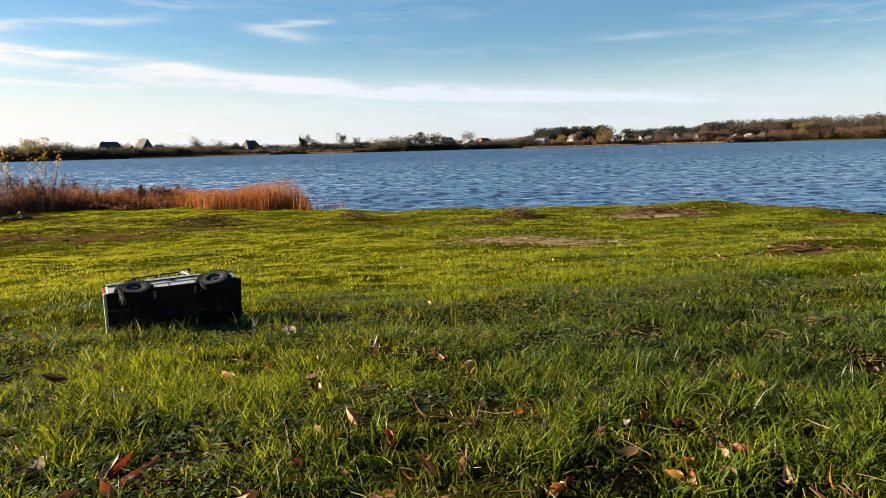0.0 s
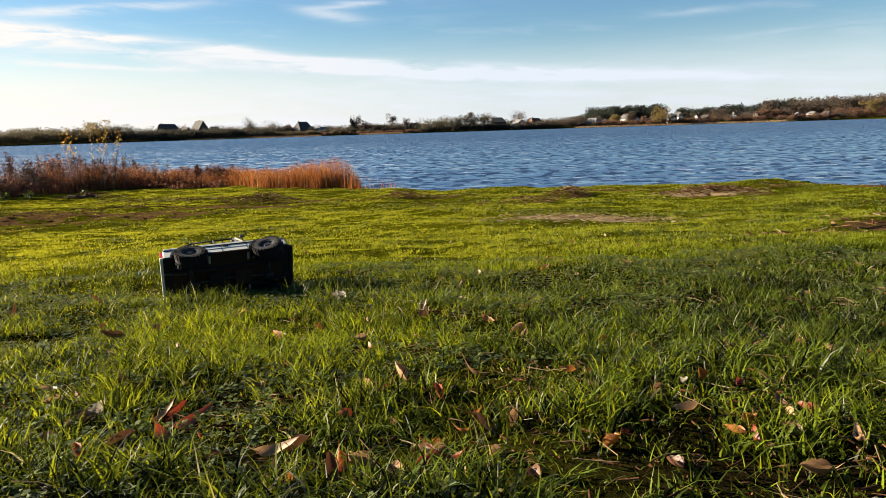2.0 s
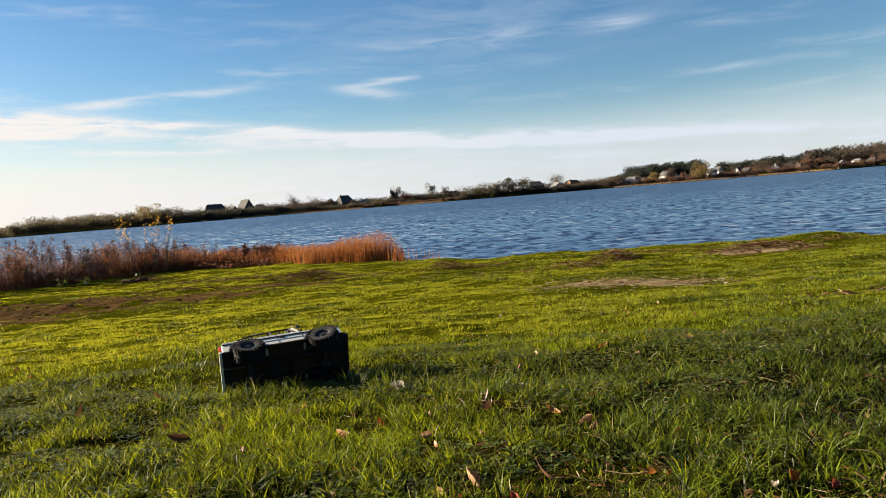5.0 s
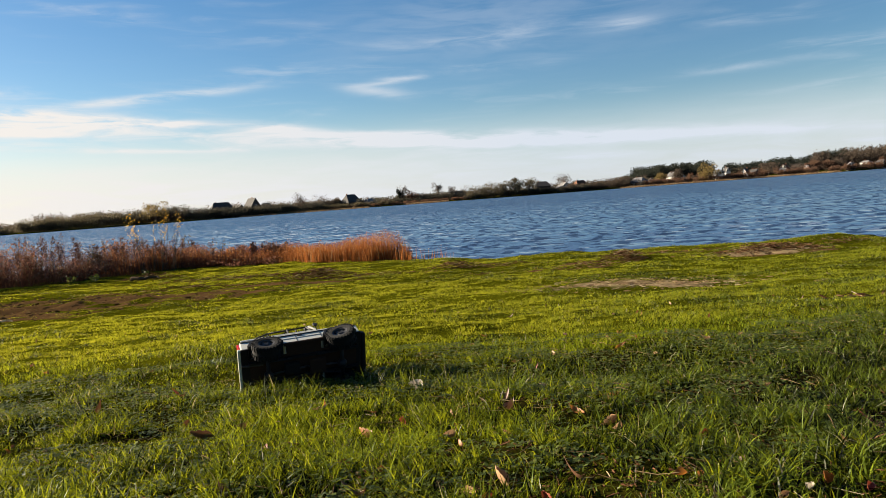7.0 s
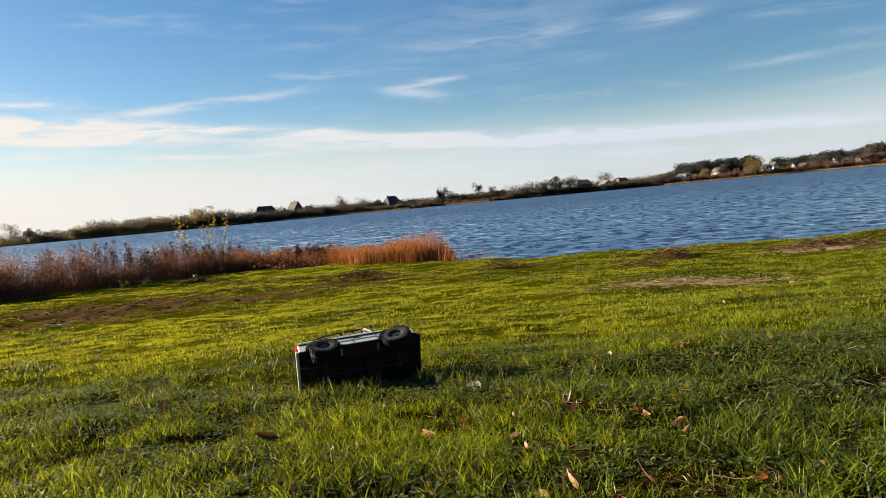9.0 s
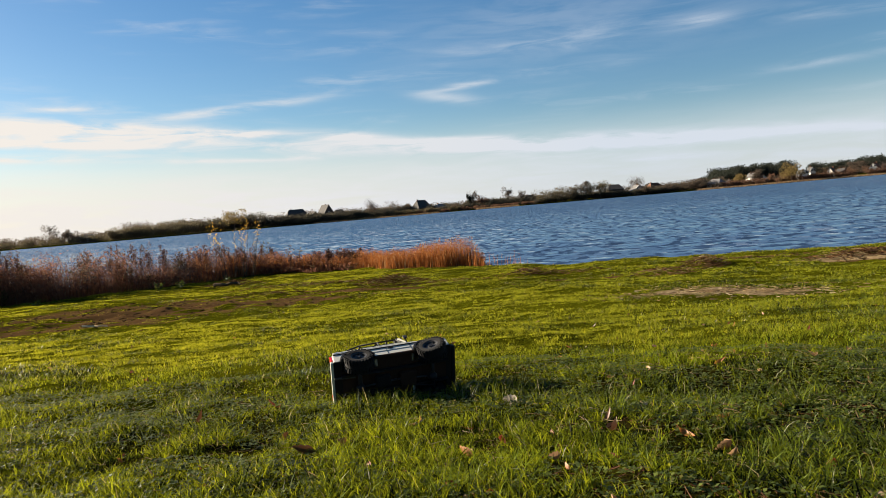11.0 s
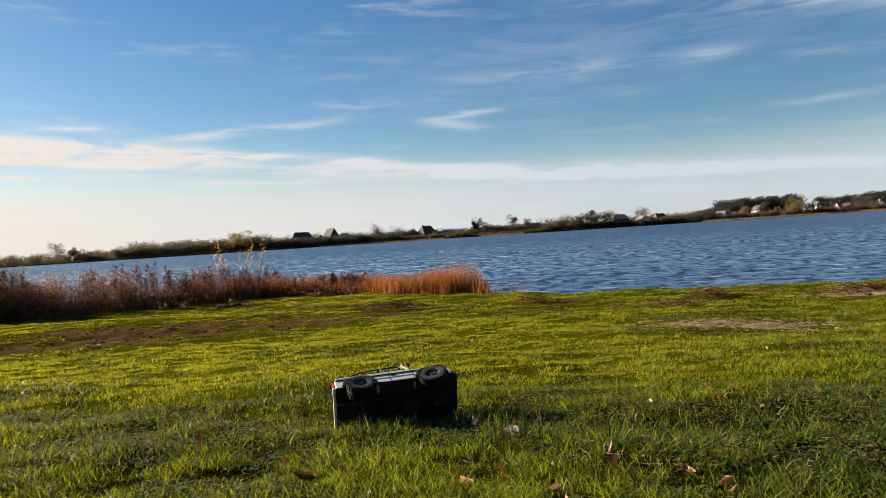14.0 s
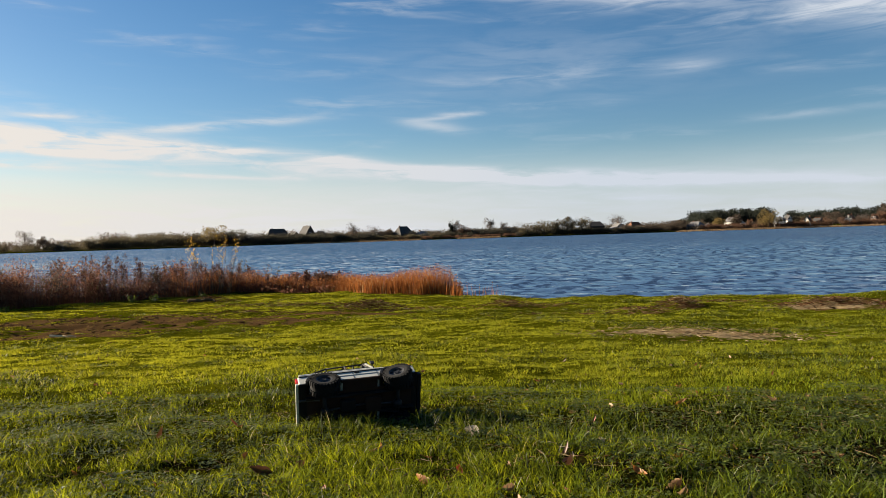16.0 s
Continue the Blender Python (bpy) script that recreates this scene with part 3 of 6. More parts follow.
def build_grass():
    rng = np.random.RandomState(7)
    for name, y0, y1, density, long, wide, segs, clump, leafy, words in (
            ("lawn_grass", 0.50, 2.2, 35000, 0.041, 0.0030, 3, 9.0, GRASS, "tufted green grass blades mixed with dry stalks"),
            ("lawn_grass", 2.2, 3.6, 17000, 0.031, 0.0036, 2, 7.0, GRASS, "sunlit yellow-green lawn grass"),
            ("lawn_grass", 3.6, 6.0, 13000, 0.026, 0.0050, 1, 6.0, TURF, "short sunlit yellow-green lawn grass"),
            ("lawn_grass", 6.0, 10.0, 6000, 0.026, 0.0080, 1, 4.0, TURF, "short sunlit lawn grass with worn patches"),
            ("lawn_grass", 10.0, 20.0, 2300, 0.028, 0.011, 1, 2.2, TURF, "short lawn grass along the lake's edge")):
        base, tuft = lawn_points(y0, y1, density, rng, clump, fade=0.14)
        if y0 > 9:
            # the lawn beside and behind the camera
            beyond = np.stack([rng.uniform(-14, 14, 150000), rng.uniform(-6, 11, 150000)], -1)
            beyond = beyond[(beyond[:, 0] < -0.92 * beyond[:, 1] - 0.2) | (beyond[:, 0] > 0.8 * beyond[:, 1] + 0.2) | (beyond[:, 1] < 0.50)]
            beyond = beyond[np.interp(beyond[:, 0], SHORE_X, SHORE_Y) - beyond[:, 1] > 0.1]
            beyond = beyond[np.hypot(beyond[:, 0], beyond[:, 1]) > 0.5]
            close = np.stack([rng.uniform(-5.5, 5.5, 330000), rng.uniform(-4.5, 5.5, 330000)], -1)
            close = close[(close[:, 0] < -0.92 * close[:, 1] - 0.2) | (close[:, 0] > 0.8 * close[:, 1] + 0.2) | (close[:, 1] < 0.50)]
            close = close[np.hypot(close[:, 0], close[:, 1]) > 0.45]
            beyond = np.concatenate([beyond, close])
            base = np.concatenate([base, np.stack([beyond[:, 0], beyond[:, 1], height(beyond[:, 0], beyond[:, 1]) - 0.003], -1)])
            tuft = np.concatenate([tuft, value_noise(beyond[:, 0], beyond[:, 1], 2.2, 31)])
        thin = hollows(base[:, 0], base[:, 1])
        stay = rng.rand(len(base)) > 0.88 * thin
        base, tuft, thin = base[stay], tuft[stay], thin[stay]
        n = len(base)
        crest = np.clip((tuft - 0.30) / 0.45, 0, 1)
        length = long * (0.35 + 0.85 * rng.rand(n) ** 1.5) * (0.42 + 1.0 * crest) * np.interp(base[:, 1], [1.2, 2.2], [1.0, 0.85] if y0 < 1 else [1.0, 1.0]) * (1 - 0.6 * thin)
        front = np.maximum.reduce([patches(base[:, 0], base[:, 1] + d)[1] + 0.85 * patches(base[:, 0], base[:, 1] + d)[0] for d in (0.0, 0.15, 0.35)])
        length = length * (1 - 0.7 * np.clip(front * 1.6, 0, 1))
        width, lean = wide * (0.6 + 0.8 * rng.rand(n)), 0.25 + 1.15 * rng.rand(n)
        if y0 > 9:
            width = width * np.where((base[:, 1] < 5.6) & (np.abs(base[:, 0]) < 5.6), 0.5, 1.0)
        x, y = base[:, 0], base[:, 1]
        # Last term adds dark blades to the right, painted dimming away from the sun.
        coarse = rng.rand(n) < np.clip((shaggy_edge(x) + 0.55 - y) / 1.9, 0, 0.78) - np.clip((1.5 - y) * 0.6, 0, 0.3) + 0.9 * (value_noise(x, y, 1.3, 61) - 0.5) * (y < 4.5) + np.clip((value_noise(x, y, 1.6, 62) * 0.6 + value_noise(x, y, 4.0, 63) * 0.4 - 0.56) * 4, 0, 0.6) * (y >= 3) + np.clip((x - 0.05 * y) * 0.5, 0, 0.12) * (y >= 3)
        for pick, mat, called, said in ((~coarse, leafy, name, words), (coarse, COARSE_SHADED, "coarse_grass_shaded", "coarse green grass in shaggy tufts with shade painted in")):
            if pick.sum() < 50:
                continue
            v, f = blades(base[pick], length[pick] * (1.15 if mat is COARSE_SHADED else 1.0), width[pick] * (1.2 if mat is COARSE_SHADED else 1.0), lean[pick] * (1.25 if mat is COARSE_SHADED else 1.0), segs, rng)
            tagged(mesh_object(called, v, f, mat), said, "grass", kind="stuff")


def build_reeds():
    rng = np.random.RandomState(8)

    def strip(n, x0, x1, near, deep):
        x = x0 + rng.rand(n) * (x1 - x0)
        edge = np.interp(x, *near) + 0.25 * value_noise(x, 0 * x, 1.3, 71)
        y = edge + rng.rand(n) ** 1.3 * deep
        return x, y

    lawn_edge = ([-30, -13.4, -12.4, -10.6, -8.3, -5.9, -4.4, -2.6, -1.7, 1.0], [15.0, 15.2, 15.8, 17.6, 19.4, 19.2, 18.0, 17.2, 16.6, 15.9])
    for name, x0, x1, n, mat, words in (("reed_bed", -10.5, -1.8, 15000, REED, "orange-brown dry reeds standing at the lake's edge"),
                                        ("reed_stubble", -1.9, 0.5, 300, REED, "sparse low reed stubble at the waterline"),
                                        ("weed_bed", -26, -5.6, 15000, WEED, "dead reddish-brown weeds in a dense bed by the water")):
        reedy = mat is REED
        x, y = strip(n, x0, x1, lawn_edge, 3.0 if not reedy else 2.2)
        if name == "reed_bed":
            stay = rng.rand(n) < np.clip((x + 10.5) / 5.0, 0, 1) * np.clip(0.25 + 1.4 * value_noise(x, y, 1.6, 44), 0, 1)
            x, y = x[stay], y[stay]
            n = len(x)
        z = np.maximum(height(x, y), -0.3)
        tall = np.interp(x, [-26, -16, -13, -10.5, -9, -8, -6.7, -5.3, -3.9, -3.0, -2.1, -1.8], [1.45, 1.4, 1.25, 0.95, 0.68, 0.50, 0.44, 0.46, 0.58, 0.72, 0.84, 0.3])
        shape = value_noise(x, y, 1.1, 41) * 0.6 + value_noise(x, y, 3.5, 42) * 0.4
        hgt = tall * (0.45 + 0.75 * shape) * ((0.50 + 0.55 * rng.rand(n)) if reedy else (0.30 + 0.8 * rng.rand(n) ** 1.6))
        lean = 0.03 + 0.42 * rng.rand(n) ** 2 if reedy else 0.05 + 0.65 * rng.rand(n) ** 1.5
        v, f = blades(np.stack([x, y, z], -1), hgt, (0.006 if reedy else 0.007) + 0.008 * rng.rand(n), lean, 2, rng)
        tagged(mesh_object(name, v, f, mat), words, "reeds", kind="stuff")
        # plumes at the tips of the reeds, withered leaves all along the weeds
        top = np.nonzero(hgt > tall * 0.3)[0][::2]
        k = np.repeat(top, 3 if reedy else 6)
        t = rng.uniform(0.82, 1.04, len(k)) if reedy else rng.uniform(0.2, 1.0, len(k))
        p = np.stack([x[k], y[k], z[k] + hgt[k] * t], -1) + rng.randn(len(k), 3) * np.array([0.02 if reedy else 0.05] * 2 + [0.02])
        v, f = clumps(p, np.full(len(k), 0.022 if reedy else 0.030), rng, 0.35 if reedy else 0.45)
        tagged(mesh_object(name.replace("bed", "heads"), v, f, mat), "dry seed heads and curled leaves on brown stems", "reeds", kind="stuff")


def build_tall_weeds():
    """Tall dead weeds with branching tops that stand out of the bed in loose groups."""
    rng = np.random.RandomState(29)
    edge = ([-30, -13.4, -12.4, -10.6, -8.3, -5.9, -4.4], [15.0, 15.2, 15.8, 17.6, 19.4, 19.2, 18.0])
    n = 900
    x = rng.uniform(-25, -5.8, n)
    y = np.interp(x, *edge) + 0.3 + 2.2 * rng.rand(n)
    group = value_noise(x, y, 0.75, 81) * 0.65 + value_noise(x, y, 2.2, 82) * 0.35
    stay = rng.rand(n) < np.clip((group - 0.28) * 2.6, 0.05, 1)
    x, y, group = x[stay], y[stay], group[stay]
    n = len(x)
    tall = np.interp(x, [-25, -15, -12.5, -10.5, -9, -7.5, -5.8], [1.75, 1.65, 1.5, 1.25, 0.95, 0.65, 0.45]) * (0.30 + 0.95 * group) * rng.uniform(0.75, 1.1, n)
    root = np.stack([x, y, np.maximum(height(x, y), -0.2)], -1)
    tilt = rng.randn(n, 2) * 0.13
    v, f = blades(root, tall, np.full(n, 0.010), np.abs(rng.randn(n)) * 0.15, 3, rng)
    tagged(mesh_object("weed_stems", v, f, WEED_BACKLIT), "dark upright stems of tall dead weeds", "weeds", kind="stuff")
    k = np.repeat(np.arange(n), 16)
    t = rng.uniform(0.45, 1.0, len(k))
    twig = root[k] + np.stack([tilt[k, 0] * t * tall[k] * 0.2, tilt[k, 1] * t * tall[k] * 0.2, tall[k] * t * 0.95], -1)
    reach = (0.05 + 0.22 * rng.rand(len(k))) * (1.25 - t)
    v, f = blades(twig, reach * 1.3, np.full(len(k), 0.007), 0.5 + 0.8 * rng.rand(len(k)), 2, rng)
    tagged(mesh_object("weed_branches", v, f, WEED_BACKLIT), "thin dark side branches of tall dead weeds", "weeds", kind="stuff")
    k2 = np.repeat(np.arange(len(k)), 5)
    p = twig[k2] + rng.randn(len(k2), 3) * (reach[k2] * 0.55)[:, None] + np.array([0, 0, 1]) * (reach[k2] * 0.6)[:, None]
    v, f = clumps(p, np.full(len(p), 0.030), rng, 0.38)
    tagged(mesh_object("weed_plumes", v, f, WEED_BACKLIT), "dark withered plumes of tall dead weeds", "weeds", kind="stuff")


def build_weed_bushes():
    """Bushy dead weeds standing in the bed, a tangle of thin stems and withered leaves."""
    rng = np.random.RandomState(19)
    edge = ([-30, -13.4, -12.4, -10.6, -8.3, -5.9, -4.4, -2.6], [15.0, 15.2, 15.8, 17.6, 19.4, 19.2, 18.0, 17.2])
    vs, fs, off = [], [], 0
    for i in range(190):
        x = rng.uniform(-24, -5.2)
        low, spindly = i % 3 == 0, i % 7 == 1
        y = np.interp(x, *edge) + (rng.uniform(-0.1, 0.3) if low else 0.3 + rng.rand() * 2.3)
        z = max(float(height(x, y)), -0.1)
        h = np.interp(x, [-24, -13, -10.5, -9, -8, -5], [1.35, 1.25, 1.0, 0.75, 0.5, 0.32]) * rng.uniform(0.55, 1.05) * (0.55 if low else 1.45 if spindly else 1.0)
        n = int((110 if spindly else 330) * h)
        p = crown_points(n, rng.uniform(0.5, 1.0), h, 0.0, rng, 6, 0.2) + np.array([x, y, z])
        v, f = clumps(p, np.full(n, 0.045), rng, 0.32)
        if i % 5 == 2 or spindly:
            tagged(mesh_object("withered_bush", v, f, WEED_OLIVE if i % 2 else WEED_GREY), "withered olive-brown bush standing among dead weeds" if i % 2 else "withered grey feathery bush standing among dead weeds", "bush", "bushes in the weed bed")
            continue
        vs.append(v)
        fs.append(f + off)
        off += len(v)
    x = rng.uniform(-24, -5.5, 3200)
    y = np.interp(x, *edge) + 0.3 + rng.rand(3200) * 2.2
    tall = np.interp(x, [-24, -13, -10.5, -9, -8, -5], [1.3, 1.2, 1.05, 0.85, 0.6, 0.4]) * rng.uniform(0.6, 1.15, 3200) * (0.55 + 0.7 * value_noise(x, y, 1.1, 43))
    v, f = blades(np.stack([x, y, np.maximum(height(x, y), -0.2)], -1), tall, np.full(3200, 0.009), 0.1 + 0.75 * rng.rand(3200) ** 1.4, 4, rng)
    tagged(mesh_object("arching_stems", v, f, WEED_GREY), "thin grey-brown arching stems above dead weeds", "weeds", kind="stuff")
    tagged(mesh_object("weed_tangle", np.concatenate(vs), np.concatenate(fs), WEED), "tangled reddish-brown withered weeds beside the lawn", "weeds", kind="stuff")


build_grass()
build_reeds()
build_weed_bushes()
build_tall_weeds()


def build_green_plant(x, y, tall, seed):
    """A leafy green weed: a few bent stalks with broad leaves up their length."""
    rng = np.random.RandomState(seed)
    z = float(height(x, y))
    plant = new("green_plant")
    plant.matrix_world = Matrix.Translation((x, y, z))
    tagged(plant, "small leafy green weed at the foot of dead weeds", "plant", "green weeds at the lawn's edge")
    for i in range(6):
        foot = np.array([[rng.uniform(-0.06, 0.06), rng.uniform(-0.06, 0.06), -0.005]])
        lean, rise = np.array([rng.uniform(0.2, 0.7)]), np.array([tall * rng.uniform(0.6, 1.0)])
        v, f = blades(foot, rise, np.array([0.012]), lean, 3, rng)
        stalk = mesh_object("stalk", v, f, CLOVER, plant)
        t = np.linspace(0.25, 1.0, 9)[:, None]
        p = foot + (v[-1] - foot) * t + rng.randn(9, 3) * 0.025
        lv, lf = clumps(p, np.full(9, 0.038), rng, 0.6)
        mesh_object("leaves", lv, lf, CLOVER, stalk)


for place in ((-10.08, 16.6, 0.26, 1), (-9.7, 16.9, 0.18, 2), (-12.2, 14.9, 0.16, 3), (-8.9, 17.9, 0.14, 4)):
    build_green_plant(*place)


# ---- shapes for things ----
def thing(name, m, label, category, group=""):
    ob = new(name)
    ob.empty_display_size = 0.05
    ob.matrix_world = m
    return tagged(ob, label, category, group)


def add_box(bm, size, m, bevel=0.0, taper=1.0):
    """A box about m's origin with bevelled edges; taper narrows its top."""
    made = bmesh.ops.create_cube(bm, size=1.0)["verts"]
    for v in made:
        k = taper if v.co.z > 0 else 1.0
        v.co = Vector((v.co.x * size[0] * k, v.co.y * size[1] * k, v.co.z * size[2]))
    if bevel:
        edges = list({e for v in made for e in v.link_edges})
        made = list({v for f in bmesh.ops.bevel(bm, geom=edges, offset=bevel, segments=2, affect="EDGES", profile=0.6)["faces"] for v in f.verts} | {v for v in made if v.is_valid})
    bmesh.ops.transform(bm, matrix=m, verts=[v for v in made if v.is_valid])


def add_tube(bm, a, b, r0, r1=None, sides=8):
    a, b = Vector(a), Vector(b)
    m = Matrix.Translation((a + b) / 2) @ (b - a).to_track_quat("Z", "Y").to_matrix().to_4x4()
    bmesh.ops.create_cone(bm, cap_ends=True, segments=sides, radius1=r0, radius2=r0 if r1 is None else r1, depth=(b - a).length, matrix=m)


def add_limb(bm, points, radii, sides=7):
    """One closed, bent, tapering limb through the points."""
    rings = []
    for i, p in enumerate(points):
        a, b = points[max(i - 1, 0)], points[min(i + 1, len(points) - 1)]
        m = (Vector(b) - Vector(a)).to_track_quat("Z", "Y").to_matrix()
        rings.append([bm.verts.new(Vector(p) + m @ Vector((math.cos(k * 6.283 / sides), math.sin(k * 6.283 / sides), 0)) * radii[i]) for k in range(sides)])
    for p, q in zip(rings, rings[1:]):
        for k in range(sides):
            bm.faces.new((p[k], p[(k + 1) % sides], q[(k + 1) % sides], q[k]))
    bm.faces.new(rings[0][::-1])
    bm.faces.new(rings[-1])


def add_path(bm, points, r, sides=8):
    for a, b in zip(points, points[1:]):
        add_tube(bm, a, b, r, None, sides)
    for p in points[1:-1]:
        bmesh.ops.create_icosphere(bm, subdivisions=1, radius=r * 1.05, matrix=Matrix.Translation(p))


def add_profile(bm, outline, y0, y1):
    """A solid with the outline in x and z, from y0 to y1."""
    a = [bm.verts.new((x, y0, z)) for x, z in outline]
    b = [bm.verts.new((x, y1, z)) for x, z in outline]
    n = len(outline)
    bm.faces.new(a)
    bm.faces.new(b[::-1])
    for i in range(n):
        bm.faces.new((a[(i + 1) % n], a[i], b[i], b[(i + 1) % n]))
    bmesh.ops.recalc_face_normals(bm, faces=bm.faces[:])


def add_spin(bm, outline, sides):
    """A ring turned about the y axis from an outline in radius and y."""
    rings = []
    for i in range(sides):
        a = 6.28318 * i / sides
        rings.append([bm.verts.new((r * math.cos(a), y, r * math.sin(a))) for r, y in outline])
    n = len(outline)
    for i in range(sides):
        p, q = rings[i], rings[(i + 1) % sides]
        for j in range(n):
            bm.faces.new((p[j], p[(j + 1) % n], q[(j + 1) % n], q[j]))
    bmesh.ops.recalc_face_normals(bm, faces=bm.faces[:])


# ---- the model off-road car, lying on its side in the grass ----
CAR_PAINT = material("car_paint", (0.46, 0.45, 0.38), 0.32, 0.0, 0.10, 60, 0.0, coat=0.4)
CAR_BLACK = material("black_plastic", (0.008, 0.008, 0.009), 0.55, 0.0, 0.4, 80, 0.1, spec=0.2)
RUBBER = material("tyre_rubber", (0.005, 0.005, 0.0052), 0.85, 0.0, 0.4, 120, 0.2, spec=0.2)
RIM_WHITE = material("grey_plastic_rim", (0.42, 0.43, 0.44), 0.35, 0.2, 0.15, 80)
RIM_DARK = material("dark_rim", (0.05, 0.05, 0.052), 0.4, 0.3, 0.2, 80, spec=0.2)
STEEL = material("dull_steel", (0.05, 0.05, 0.052), 0.45, 0.8, 0.2, 100)
RED_LENS = material("red_lens", (0.45, 0.015, 0.012), 0.2, 0.0, 0.2, 60, coat=0.5)
ORANGE_LENS = material("orange_lens", (0.6, 0.2, 0.02), 0.2, 0.0, 0.2, 60, coat=0.5)
LENS = material("clear_lens", (0.6, 0.62, 0.65), 0.1, 0.0, 0.1, 60, coat=0.6)
ROPE = material("green_rope", (0.01, 0.22, 0.14), 0.7, 0.0, 0.3, 300, 0.4)
CAN_RED = material("red_can", (0.55, 0.02, 0.015), 0.35, 0.0, 0.15, 60)
PANEL = material("grey_panel", (0.07, 0.07, 0.068), 0.5, 0.1, 0.25, 60, 0.1, spec=0.2)
SKID = material("scuffed_skid_plate", (0.030, 0.015, 0.009), 0.85, 0.0, 0.5, 60, 0.3, spec=0.15)
MUD = material("muddy_plastic", (0.010, 0.008, 0.006), 0.85, 0.0, 0.5, 60, 0.4, spec=0.2)


def glass_material():
    m = bpy.data.materials.new("windscreen_glass")
    m.use_nodes = True
    p = m.node_tree.nodes["Principled BSDF"]
    p.inputs["Base Color"].default_value = (0.8, 0.85, 0.85, 1)
    p.inputs["Roughness"].default_value, p.inputs["Transmission Weight"].default_value, p.inputs["IOR"].default_value = 0.12, 0.9, 1.2
    return m


GLASS = glass_material()


def build_wheel(car, name, at, turn, spare=False):
    R, W = 0.0525, 0.025
    bm = bmesh.new()
    add_spin(bm, [(0.029, -W), (0.040, -W * 1.05), (0.0485, -W * 0.95), (0.0505, -W * 0.5), (0.0507, 0), (0.0505, W * 0.5), (0.0485, W * 0.95), (0.040, W * 1.05), (0.029, W)], 36)
    for i in range(26):
        for side in (-1, 1):
            a = 6.28318 * (i + 0.25 * side) / 26
            m = Matrix.Rotation(-a, 4, "Y") @ Matrix.Translation((0.0512, side * W * 0.62, 0)) @ Matrix.Rotation(0.25 * side, 4, "X")
            add_box(bm, (0.0045, W * 0.72, 0.0068), m)
            m = Matrix.Rotation(-a, 4, "Y") @ Matrix.Translation((0.0475, side * W * 1.02, 0))
            add_box(bm, (0.008, 0.003, 0.0055), m)
    tyre = part("tyre", bm, RUBBER, car, "black rubber tyre with knobbly tread")
    tyre.name = name
    tyre.matrix_local = Matrix.Translation(at) @ turn
    bm = bmesh.new()
    add_spin(bm, [(0.024, -W * 0.9), (0.030, -W * 0.95), (0.030, W * 0.95), (0.024, W * 0.9)], 28)
    for side in (-1, 1):
        bmesh.ops.create_cone(bm, cap_ends=True, segments=20, radius1=0.0095, radius2=0.008, depth=0.010,
                              matrix=Matrix.Translation((0, side * W * 0.62, 0)) @ Matrix.Rotation(radians(-90 * side), 4, "X"))
        for i in range(6):
            m = Matrix.Rotation(i * 1.0472, 4, "Y") @ Matrix.Translation((0.0165, side * W * 0.6, 0))
            add_box(bm, (0.019, 0.006, 0.012), m, 0.0015)
    rim = part("rim", bm, RIM_WHITE if spare else RIM_DARK, tyre, "pale six-spoke plastic rim" if spare else "dark grey six-spoke rim")
    for i in range(6):
        bm = bmesh.new()
        bmesh.ops.create_cone(bm, cap_ends=True, segments=6, radius1=0.0016, radius2=0.0016, depth=0.003, matrix=Matrix.Rotation(radians(90), 4, "X"))
        bolt = part("bolt", bm, STEEL, tyre)
        a = i * 1.0472 + 0.5236
        bolt.location = (0.0062 * math.cos(a), W * 0.62 + 0.006, 0.0062 * math.sin(a))
    return tyre


